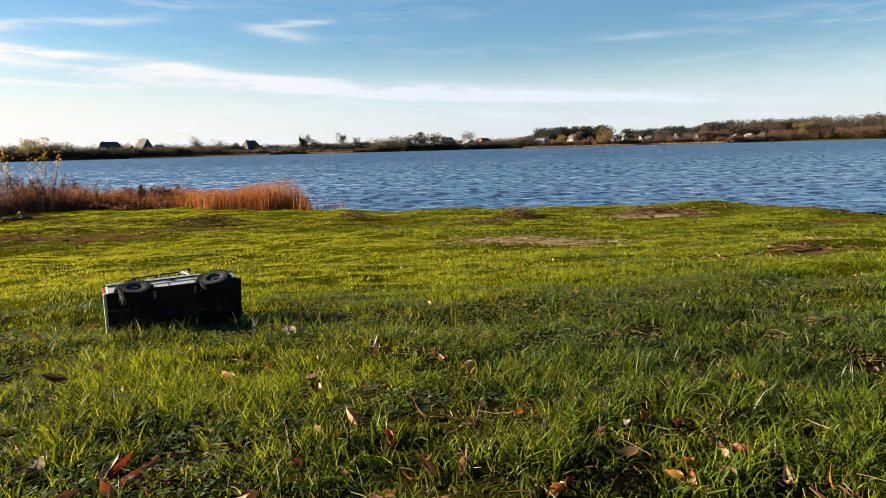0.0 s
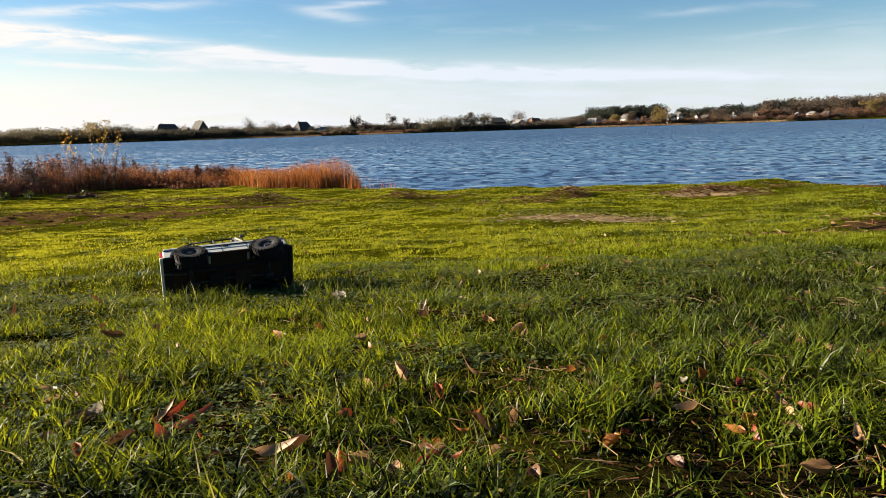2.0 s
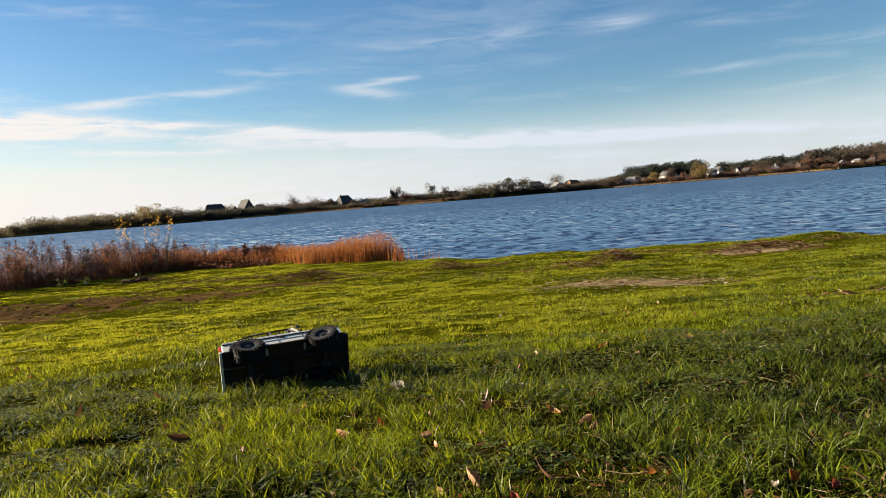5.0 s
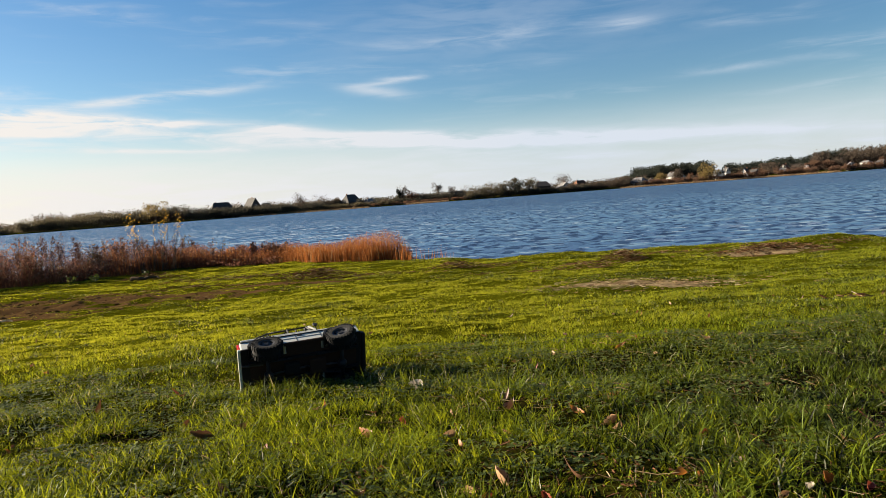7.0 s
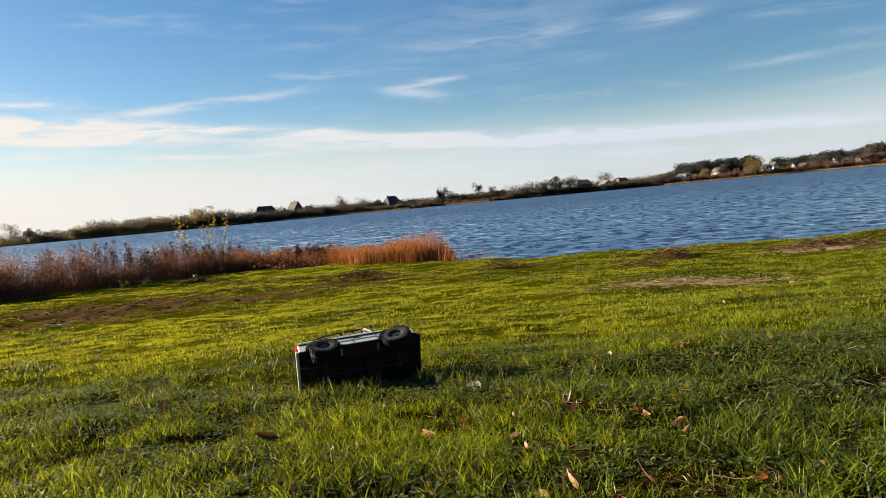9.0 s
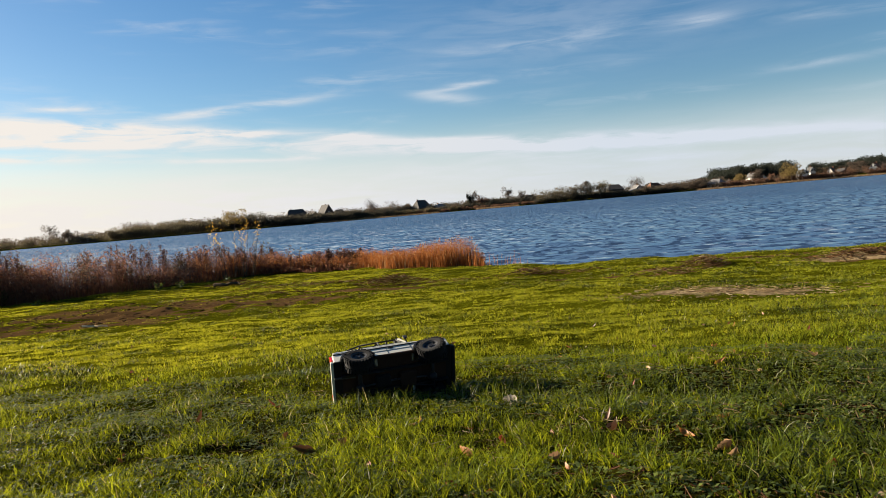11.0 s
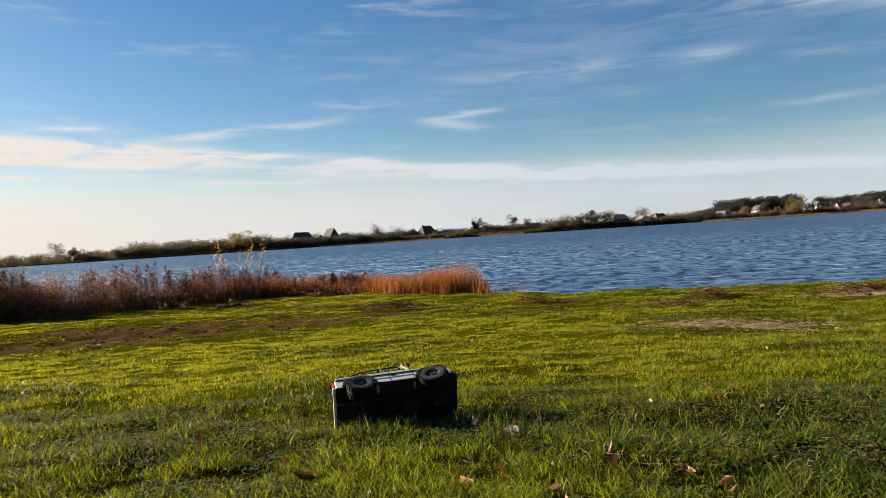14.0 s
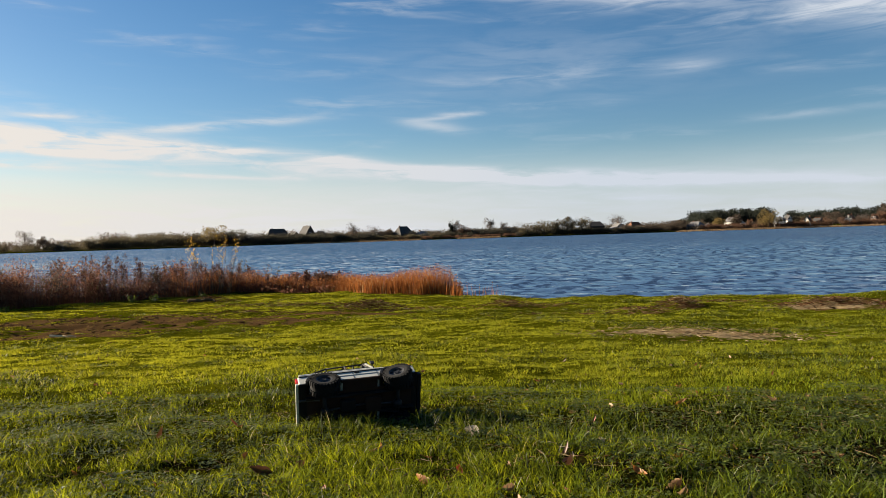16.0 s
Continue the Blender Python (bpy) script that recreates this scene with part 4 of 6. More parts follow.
def build_car(m):
    car = thing("model_car", m, "silver-beige model off-road car lying on its side in grass", "toy car")
    hw = 0.092
    # body with four wheel cut-outs
    out = [(0.212, 0.083), (0.214, 0.140), (0.205, 0.150), (0.085, 0.156), (-0.215, 0.150), (-0.220, 0.140), (-0.222, 0.083)]
    arch = lambda cx: [(cx - 0.064, 0.080), (cx - 0.050, 0.112), (cx - 0.030, 0.126), (cx + 0.030, 0.126), (cx + 0.050, 0.112), (cx + 0.064, 0.080)]
    low = arch(-0.135) + arch(0.135)
    bm = bmesh.new()
    add_profile(bm, [(-0.222, 0.080)] + low + [(0.212, 0.080)] + out[1:6], -hw, hw)
    body = part("body", bm, CAR_PAINT, car, "silver-beige painted body shell with squared sides")
    bv = body.modifiers.new("bevel", "BEVEL")
    bv.width, bv.segments, bv.limit_method = 0.004, 2, "ANGLE"
    # raised belt line, black rubbing strips and door seams
    for s in (-1, 1):
        bm = bmesh.new()
        add_box(bm, (0.425, 0.003, 0.006), Matrix.Translation((-0.004, s * (hw + 0.0012), 0.1375)), 0.001)
        part("rubbing_strip", bm, CAR_BLACK, car, "black side rubbing strip")
        bm = bmesh.new()
        add_box(bm, (0.145, 0.002, 0.003), Matrix.Translation((0.0, s * (hw + 0.0008), 0.112)), 0.0006)
        part("side_moulding", bm, CAR_PAINT, car)
        for x in (0.070, -0.020):
            bm = bmesh.new()
            add_box(bm, (0.0016, 0.0012, 0.062), Matrix.Translation((x, s * (hw + 0.0003), 0.116)))
            part("door_seam", bm, CAR_BLACK, car)
        bm = bmesh.new()
        add_box(bm, (0.020, 0.004, 0.005), Matrix.Translation((-0.004, s * (hw + 0.002), 0.1265)), 0.001)
        part("door_handle", bm, CAR_BLACK, car)
        # flares over the wheels
        for cx in (-0.135, 0.135):
            bm = bmesh.new()
            pts = arch(cx)
            inner = [(cx + (x - cx) * 0.86, z - 0.009) for x, z in pts]
            add_profile(bm, pts + inner[::-1], s * (hw - 0.006), s * (hw + 0.014))
            for k in range(5):
                add_box(bm, (0.006, 0.012, 0.003), Matrix.Translation((cx - 0.024 + 0.012 * k, s * (hw + 0.007), 0.1275)))
            fl = part("fender_flare", bm, CAR_BLACK, car, "ribbed black plastic wheel flare")
            b2 = fl.modifiers.new("bevel", "BEVEL")
            b2.width, b2.segments = 0.0015, 1
        bm = bmesh.new()
        add_box(bm, (0.016, 0.006, 0.022), Matrix.Translation((0.062, s * (hw + 0.018), 0.163)), 0.003)
        add_tube(bm, (0.066, s * hw, 0.152), (0.062, s * (hw + 0.016), 0.160), 0.002)
        part("mirror", bm, CAR_BLACK, car, "black door mirror")
        bm = bmesh.new()
        add_box(bm, (0.010, 0.020, 0.034), Matrix.Translation((-0.225, s * 0.078, 0.122)), 0.002)
        part("tail_light", bm, RED_LENS, car, "red rear lamp cluster")
        bm = bmesh.new()
        bmesh.ops.create_cone(bm, cap_ends=True, segments=20, radius1=0.013, radius2=0.012, depth=0.008, matrix=Matrix.Translation((0.216, s * 0.060, 0.122)) @ Matrix.Rotation(radians(90), 4, "Y"))
        part("headlight", bm, LENS, car, "round clear headlight")
        bm = bmesh.new()
        add_box(bm, (0.018, 0.009, 0.008), Matrix.Translation((0.198, s * 0.085, 0.153)), 0.002)
        part("indicator", bm, ORANGE_LENS, car, "small orange indicator lamp")
        bm = bmesh.new()
        add_box(bm, (0.145, 0.012, 0.010), Matrix.Translation((0.0, s * 0.090, 0.072)), 0.003)
        part("rock_slider", bm, SKID, car, "muddy brown side sill rail")
    # bonnet, scoop, windscreen
    bm = bmesh.new()
    add_box(bm, (0.125, 0.165, 0.008), Matrix.Translation((0.142, 0, 0.1575)) @ Matrix.Rotation(radians(2.5), 4, "Y"), 0.003)
    part("bonnet", bm, CAR_PAINT, car)
    bm = bmesh.new()
    add_box(bm, (0.045, 0.055, 0.010), Matrix.Translation((0.125, 0, 0.165)), 0.003, 0.85)
    part("bonnet_scoop", bm, CAR_BLACK, car, "black bonnet scoop")
    tilt = Matrix.Translation((0.075, 0, 0.156)) @ Matrix.Rotation(radians(-27), 4, "Y")
    for y, z, sy, sz in ((0, 0.003, 0.176, 0.007), (0, 0.061, 0.166, 0.007), (-0.082, 0.032, 0.009, 0.062), (0.082, 0.032, 0.009, 0.062)):
        bm = bmesh.new()
        add_box(bm, (0.006, sy, sz), tilt @ Matrix.Translation((0, y, z)), 0.0015)
        part("windscreen_frame", bm, CAR_PAINT, car)
    bm = bmesh.new()
    add_box(bm, (0.0015, 0.155, 0.052), tilt @ Matrix.Translation((0, 0, 0.032)))
    part("windscreen", bm, GLASS, car, "clear plastic windscreen")
    # open cabin
    bm = bmesh.new()
    add_box(bm, (0.262, 0.168, 0.004), Matrix.Translation((-0.066, 0, 0.1545)), 0.001)
    part("cabin_floor", bm, CAR_BLACK, car, "dark open cabin tray")
    for s in (-1, 1):
        bm = bmesh.new()
        add_box(bm, (0.285, 0.012, 0.010), Matrix.Translation((-0.072, s * 0.086, 0.155)), 0.003)
        part("cabin_rail", bm, CAR_PAINT, car)
        bm = bmesh.new()
        add_box(bm, (0.036, 0.050, 0.012), Matrix.Translation((0.018, s * 0.040, 0.163)), 0.004)
        add_box(bm, (0.012, 0.048, 0.042), Matrix.Translation((-0.002, s * 0.040, 0.182)) @ Matrix.Rotation(radians(-12), 4, "Y"), 0.004)
        part("seat", bm, CAR_BLACK, car, "small black bucket seat")
    bm = bmesh.new()
    add_box(bm, (0.014, 0.160, 0.018), Matrix.Translation((0.062, 0, 0.166)), 0.004)
    part("dashboard", bm, CAR_BLACK, car)
    bm = bmesh.new()
    add_spin(bm, [(0.012, -0.0014), (0.015, -0.0014), (0.015, 0.0014), (0.012, 0.0014)], 18)
    bmesh.ops.transform(bm, matrix=Matrix.Translation((0.045, 0.040, 0.186)) @ Matrix.Rotation(radians(65), 4, "Y") @ Matrix.Rotation(radians(90), 4, "X"), verts=bm.verts[:])
    part("steering_wheel", bm, CAR_BLACK, car)
    bm = bmesh.new()
    add_box(bm, (0.075, 0.090, 0.018), Matrix.Translation((-0.065, 0.0, 0.165)), 0.004)
    part("cargo_box", bm, PANEL, car, "grey cargo box behind the seats")
    bm = bmesh.new()
    add_box(bm, (0.030, 0.020, 0.018), Matrix.Translation((-0.070, 0.062, 0.166)), 0.004)
    part("fuel_can", bm, CAN_RED, car, "small red fuel can")
    # roll cage
    cage = []
    for s in (-1, 1):
        cage.append([(0.062, s * 0.084, 0.156), (0.036, s * 0.080, 0.216), (-0.105, s * 0.078, 0.214), (-0.195, s * 0.084, 0.154)])
        cage.append([(-0.035, s * 0.084, 0.155), (-0.035, s * 0.080, 0.215)])
        cage.append([(-0.035, s * 0.079, 0.215), (-0.105, 0.0, 0.214)])
    for x, z in ((0.036, 0.216), (-0.035, 0.215), (-0.105, 0.214), (0.000, 0.216)):
        cage.append([(x, -0.079, z), (x, 0.079, z)])
    for pts in cage:
        bm = bmesh.new()
        add_path(bm, pts, 0.0032)
        part("cage_tube", bm, CAR_BLACK, car, "black roll cage tube", True)
    for x0, x1 in ((0.030, -0.028), (-0.042, -0.098)):
        for s in (-1, 1):
            bm = bmesh.new()
            add_box(bm, (abs(x0 - x1), 0.058, 0.002), Matrix.Translation(((x0 + x1) / 2, s * 0.038, 0.2155)))
            part("roof_panel", bm, PANEL, car, "grey mesh roof panel")
    for i in range(5):
        y = -0.066 + 0.033 * i
        bm = bmesh.new()
        add_tube(bm, (0.036, y, 0.216), (0.038, y, 0.226), 0.0022)
        bmesh.ops.create_cone(bm, cap_ends=True, segments=16, radius1=0.006, radius2=0.0105, depth=0.014, matrix=Matrix.Translation((0.040, y, 0.234)) @ Matrix.Rotation(radians(90), 4, "Y"))
        lamp = part("roof_lamp", bm, CAR_BLACK, car, "round black roof lamp")
        bm = bmesh.new()
        bmesh.ops.create_cone(bm, cap_ends=True, segments=16, radius1=0.0092, radius2=0.0085, depth=0.002, matrix=Matrix.Translation((0.0478, y, 0.234)) @ Matrix.Rotation(radians(90), 4, "Y"))
        part("lens", bm, LENS, lamp)
    # rope hung over the cage
    bm = bmesh.new()
    rng = random.Random(4)
    last = None
    for i in range(60):
        a = i * 0.75
        p = (-0.035 + 0.016 * math.cos(a) + rng.uniform(-0.003, 0.003), 0.066 + 0.020 * math.sin(a), 0.212 + 0.010 * math.sin(a * 0.7) + rng.uniform(-0.002, 0.002))
        if last:
            add_tube(bm, last, p, 0.0016, None, 5)
        last = p
    part("rope", bm, ROPE, car, "coiled green rope", True)
    # spare wheel leaning on the rear of the cage
    build_wheel(car, "spare_wheel", (-0.168, 0.006, 0.196), Matrix.Rotation(radians(38), 4, "Y") @ Matrix.Rotation(radians(90), 4, "X"), True)
    # rear: tailgate, plate, bumper
    bm = bmesh.new()
    add_box(bm, (0.004, 0.120, 0.052), Matrix.Translation((-0.2235, 0, 0.118)), 0.0012)
    gate = part("tailgate", bm, CAR_PAINT, car)
    bm = bmesh.new()
    add_box(bm, (0.003, 0.055, 0.014), Matrix.Translation((-0.227, 0.0, 0.102)), 0.001)
    plate = part("number_plate", bm, RIM_WHITE, gate)
    for i in range(5):
        bm = bmesh.new()
        add_box(bm, (0.001, 0.005, 0.008), Matrix.Translation((-0.2288, -0.018 + 0.009 * i, 0.102)))
        part("plate_bar", bm, CAR_BLACK, plate)
    for x, w in ((-0.228, 0.182), (0.222, 0.170)):
        bm = bmesh.new()
        add_box(bm, (0.012, w, 0.014), Matrix.Translation((x, 0, 0.084)), 0.003)
        part("bumper", bm, CAR_PAINT if x < 0 else CAR_BLACK, car, "plain square bumper")
    bm = bmesh.new()
    for k in range(6):
        add_box(bm, (0.003, 0.090, 0.003), Matrix.Translation((0.2155, 0, 0.108 + 0.006 * k)))
    part("grille", bm, CAR_BLACK, car, "black slatted radiator grille")
    for s in (-1, 1):
        bm = bmesh.new()
        add_path(bm, [(0.226, s * 0.050, 0.084), (0.234, s * 0.048, 0.115), (0.226, s * 0.044, 0.135), (0.226, -s * 0.001, 0.137)], 0.003)
        part("bull_bar", bm, CAR_BLACK, car)
    bm = bmesh.new()
    add_tube(bm, (0.064, 0.078, 0.158), (0.020, 0.082, 0.330), 0.0012, 0.0006, 5)
    part("antenna", bm, CAR_BLACK, car, "thin black whip aerial")
    # underside
    bm = bmesh.new()
    add_profile(bm, [(0.205, 0.082), (0.236, 0.086), (0.232, 0.104), (0.214, 0.112)], -0.080, 0.080)
    bv = part("front_guard", bm, CAR_BLACK, car, "black plastic front guard").modifiers.new("bevel", "BEVEL")
    bv.width, bv.segments = 0.004, 2
    bm = bmesh.new()
    add_box(bm, (0.128, 0.187, 0.008), Matrix.Translation((0.0, 0, 0.0775)), 0.003)
    add_box(bm, (0.420, 0.100, 0.006), Matrix.Translation((-0.004, 0, 0.0790)), 0.002)
    part("floor_pan", bm, SKID, car, "muddy brown floor pan")
    # dark liners in the wheel wells, front and rear valances below the paint
    for cx in (-0.135, 0.135):
        for s in (-1, 1):
            bm = bmesh.new()
            add_profile(bm, [(cx - 0.060, 0.0815), (cx - 0.047, 0.1105), (cx - 0.029, 0.1245), (cx + 0.029, 0.1245), (cx + 0.047, 0.1105), (cx + 0.060, 0.0815),
                             (cx + 0.057, 0.0795), (cx + 0.044, 0.1080), (cx + 0.027, 0.1215), (cx - 0.027, 0.1215), (cx - 0.044, 0.1080), (cx - 0.057, 0.0795)], s * 0.050, s * 0.0915)
            part("wheel_liner", bm, MUD, car, "muddy black wheel well liner")
    for x0, x1 in ((-0.224, -0.196), (0.194, 0.214)):
        bm = bmesh.new()
        add_box(bm, (x1 - x0, 0.186, 0.007), Matrix.Translation(((x0 + x1) / 2, 0, 0.0775)), 0.002)
        part("valance", bm, MUD, car, "muddy black lower valance")
    for s in (-1, 1):
        bm = bmesh.new()
        add_box(bm, (0.400, 0.008, 0.016), Matrix.Translation((0, s * 0.038, 0.068)), 0.001)
        part("chassis_rail", bm, CAR_BLACK, car)
    bm = bmesh.new()
    add_box(bm, (0.060, 0.058, 0.014), Matrix.Translation((0.045, 0.008, 0.060)), 0.004)
    part("skid_plate", bm, SKID, car, "scuffed dark brown skid plate")
    bm = bmesh.new()
    add_box(bm, (0.055, 0.042, 0.026), Matrix.Translation((-0.050, 0.0, 0.060)), 0.005)
    part("gearbox", bm, MUD, car)
    for cx in (-0.135, 0.135):
        bm = bmesh.new()
        add_tube(bm, (cx, -0.085, 0.0525), (cx, 0.085, 0.0525), 0.0075, None, 12)
        bmesh.ops.create_icosphere(bm, subdivisions=2, radius=0.018, matrix=Matrix.Translation((cx, 0.012, 0.0525)))
        part("axle", bm, CAR_BLACK, car, "black solid axle with differential", True)
        bm = bmesh.new()
        add_tube(bm, (cx, 0.010, 0.055), (0.0, 0.004, 0.060), 0.0035, None, 10)
        part("drive_shaft", bm, STEEL, car, "thin steel drive shaft", True)
        for s in (-1, 1):
            bm = bmesh.new()
            add_tube(bm, (cx, s * 0.062, 0.060), (cx - 0.012, s * 0.052, 0.112), 0.003, None, 8)
            for k in range(6):
                t = 0.25 + 0.1 * k
                p = Vector((cx - 0.012 * t, s * (0.062 - 0.010 * t), 0.060 + 0.052 * t))
                add_box(bm, (0.013, 0.013, 0.0022), Matrix.Translation(p), 0.0006)
            part("shock_absorber", bm, STEEL, car, "coil-over shock absorber")
            bm = bmesh.new()
            add_tube(bm, (cx, s * 0.045, 0.046), (cx * 0.35, s * 0.036, 0.060), 0.0028, None, 8)
            part("suspension_link", bm, CAR_BLACK, car)
            turn = Matrix.Rotation(radians(180 if s < 0 else 0), 4, "Z")
            if cx > 0:
                turn = Matrix.Rotation(radians(-14), 4, "Z") @ turn
            build_wheel(car, "wheel", (cx, s * 0.094, 0.0525), turn)
    bm = bmesh.new()
    add_tube(bm, (-0.15, -0.030, 0.064), (-0.225, -0.034, 0.066), 0.004, None, 10)
    part("exhaust_pipe", bm, STEEL, car)
    return car


# heading along the shore, rolled on to its left side with the belly showing, sunk into the turf
CAR_POSE = Matrix.Translation((-0.732, 2.515, 0.956)) @ Matrix.Rotation(radians(25), 4, "Z") @ Matrix.Rotation(radians(-1.0), 4, "Y") @ Matrix.Rotation(radians(-75), 4, "X") @ Matrix.Translation((0, 0, -0.11)) @ Matrix.Scale(0.97, 4)
build_car(CAR_POSE)


def build_tall_tufts():
    """Longer grass standing before the car and along the shaggy strip."""
    rng = np.random.RandomState(23)
    x, y = np.concatenate([rng.uniform(-0.86, -0.40, 420), rng.normal(-0.25, 0.16, 420)]), np.concatenate([rng.normal(2.27, 0.06, 420), rng.normal(2.32, 0.10, 420)])
    keep = value_noise(x, y, 9.0, 35) > 0.38
    x, y = x[keep], y[keep]
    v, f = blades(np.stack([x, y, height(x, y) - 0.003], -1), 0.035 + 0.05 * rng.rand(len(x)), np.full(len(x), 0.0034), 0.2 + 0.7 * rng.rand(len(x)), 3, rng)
    tagged(mesh_object("tall_grass", v, f, COARSE_SHADED), "taller grass tufts standing in front of the toy car", "grass", kind="stuff")


build_tall_tufts()


# ---- fallen leaves ----
LEAF_TONES = {
    "red-brown": material("leaf_red", (0.19, 0.036, 0.014), 0.5, 0, 0.8, 110, 0.6, 0.25),
    "dark brown": material("leaf_brown", (0.10, 0.042, 0.017), 0.55, 0, 0.8, 110, 0.6, 0.15),
    "pale tan": material("leaf_tan", (0.29, 0.165, 0.075), 0.6, 0, 0.7, 110, 0.6, 0.2),
    "yellow-orange": material("leaf_orange", (0.28, 0.105, 0.02), 0.55, 0, 0.7, 110, 0.6, 0.3),
    "whitish": material("leaf_white", (0.34, 0.28, 0.21), 0.6, 0, 0.5, 110, 0.6, 0.2)}


def leaf_mesh(name, length, width, curl, cup, seed, mat):
    """An oval leaf with a midrib, wavy edge and stalk, curled along and across."""
    rng = random.Random(seed)
    verts, faces = [], []
    n = 7
    for i in range(n + 1):
        t = i / n
        w = width * (math.sin(math.pi * t ** 0.8) ** 0.75 if 0 < t < 1 else 0.02) * (1 + 0.05 * (-1) ** i)
        bend = curl * (t - 0.25) ** 2 * length
        for s in (-1, -0.5, 0, 0.5, 1):
            wob = rng.uniform(-1, 1) * 0.05 * length if abs(s) == 1 else 0
            verts.append((t * length - length / 2, s * w / 2 * (1 - 0.3 * cup * abs(s)), bend + cup * w * 0.5 * s * s + wob * 0.6 - (0.02 * length if s == 0 else 0)))
    for i in range(n):
        for j in range(4):
            a = i * 5 + j
            faces.append((a, a + 1, a + 6, a + 5))
    k = len(verts)
    b = curl * 0.0625 * length
    verts += [(-length / 2, -0.0008, b), (-length / 2, 0.0008, b), (-length * 0.85, 0, b + 0.006)]
    me = bpy.data.meshes.new(name)
    me.from_pydata(verts, [], faces + [(k, k + 1, k + 2)])
    for p in me.polygons:
        p.use_smooth = True
    me.materials.append(mat)
    return me


LEAF_MESHES = []
for tone, mat in LEAF_TONES.items():
    for i in range(3):
        LEAF_MESHES.append((tone, leaf_mesh("fallen_leaf", 0.036 + 0.006 * i, 0.021 + 0.004 * (2 - i), 0.5 + 0.6 * i, 0.5 + 0.5 * ((i + 1) % 3), 10 + i, mat)))


def drop_leaf(x, y, tone, rng, size=1.0, stand=0.0):
    choice = [me for t, me in LEAF_MESHES if t == tone]
    ob = new("fallen_leaf", choice[rng.randrange(3)])
    z = float(height(x, y)) + 0.002 + 0.006 * rng.random() + 0.008 * stand
    tilt = 75 * stand if stand else rng.uniform(-25, 25)
    ob.matrix_world = Matrix.Translation((x, y, z)) @ Matrix.Rotation(rng.uniform(0, 6.28), 4, "Z") @ Matrix.Rotation(radians(tilt), 4, "Y") @ Matrix.Rotation(radians(rng.uniform(-35, 35) + 20), 4, "X") @ Matrix.Diagonal((size, size, size, 1))
    tagged(ob, "curled %s fallen leaf lying in the grass" % tone, "leaf", "fallen leaves on the lawn")


# place, tone, size and how far it stands on edge
NEAR_LEAVES = [
    (-0.05, 1.22, "pale tan", 1.3, 0), (-0.07, 1.14, "red-brown", 0.9, 0.4), (-0.37, 0.95, "red-brown", 1.2, 0.9), (-0.45, 0.88, "red-brown", 1.1, 0.3), (-0.20, 0.87, "pale tan", 1.2, 0.3),
    (-0.10, 0.81, "yellow-orange", 1.1, 0.9), (-0.09, 0.79, "red-brown", 1, 0.5), (-0.08, 0.79, "pale tan", 1.2, 0.8), (-0.03, 0.78, "pale tan", 1, 0.3), (0.03, 0.82, "red-brown", 1.2, 0.2),
    (0.24, 0.85, "yellow-orange", 1.1, 0.8), (0.36, 0.92, "pale tan", 0.9, 0.4), (0.43, 0.89, "yellow-orange", 1.1, 0), (0.40, 0.86, "yellow-orange", 0.8, 0.3), (0.75, 1.25, "pale tan", 1.3, 0),
    (0.21, 1.54, "pale tan", 1.1, 0.9), (0.20, 1.46, "red-brown", 0.9, 0.4), (0.40, 1.06, "whitish", 0.8, 0), (0.43, 1.24, "dark brown", 0.9, 0.2), (0.13, 0.96, "pale tan", 1, 0.7),
]
MIDDLE_LEAVES = [
    (-0.03, 1.53, "red-brown", 0.9, 0), (-0.36, 1.38, "red-brown", 1, 0.6), (-0.54, 1.95, "whitish", 0.7, 0.4), (-0.29, 2.15, "whitish", 1.1, 0), (0.08, 2.04, "pale tan", 0.9, 0),
    (0.45, 0.76, "pale tan", 1.2, 0.2), (-0.60, 1.11, "pale tan", 1, 0.3), (-0.51, 1.07, "whitish", 1.5, 0.9), (0.08, 1.21, "dark brown", 1.2, 0), (-0.00, 0.88, "dark brown", 1, 0.3),
    (0.05, 0.96, "yellow-orange", 0.8, 0.4), (-0.55, 0.93, "whitish", 0.8, 0.5), (0.76, 1.50, "dark brown", 1.2, 0.6), (0.37, 1.24, "dark brown", 0.9, 0.3), (-0.53, 1.96, "yellow-orange", 1, 0.7),
    (-0.36, 1.64, "yellow-orange", 1.4, 0.2), (-0.77, 1.69, "dark brown", 1.6, 0.1), (0.21, 1.58, "pale tan", 1.3, 0.9), (0.14, 1.68, "yellow-orange", 1.1, 0.5), (-0.69, 1.76, "dark brown", 1.5, 0.9),
]
FAR_LEAVES = [
    (-0.94, 1.99, "dark brown", 1.3, 0.8), (-0.15, 1.56, "pale tan", 1.2, 0.2), (0.54, 3.33, "yellow-orange", 1.2, 0.6), (0.96, 2.93, "pale tan", 1.3, 0.6), (0.17, 2.59, "pale tan", 1.1, 0.4),
    (0.75, 2.65, "pale tan", 1.2, 0.2), (-1.10, 2.31, "red-brown", 1.2, 0.3), (-0.29, 2.18, "whitish", 1.9, 0.1), (-1.36, 2.25, "dark brown", 1.4, 0), (-1.21, 1.74, "dark brown", 1.2, 0.4),
    (0.09, 2.05, "whitish", 1, 0.1), (0.23, 2.03, "pale tan", 0.8, 0.6), (0.25, 1.79, "yellow-orange", 0.9, 0.6), (-0.28, 1.77, "red-brown", 1.2, 0.4), (-0.01, 1.75, "dark brown", 1.6, 0.3),
    (0.52, 2.31, "pale tan", 0.8, 0.3), (0.72, 2.16, "pale tan", 1, 0.2), (-1.25, 2.42, "whitish", 0.6, 0.5), (-1.83, 2.31, "whitish", 0.5, 0.5),
]


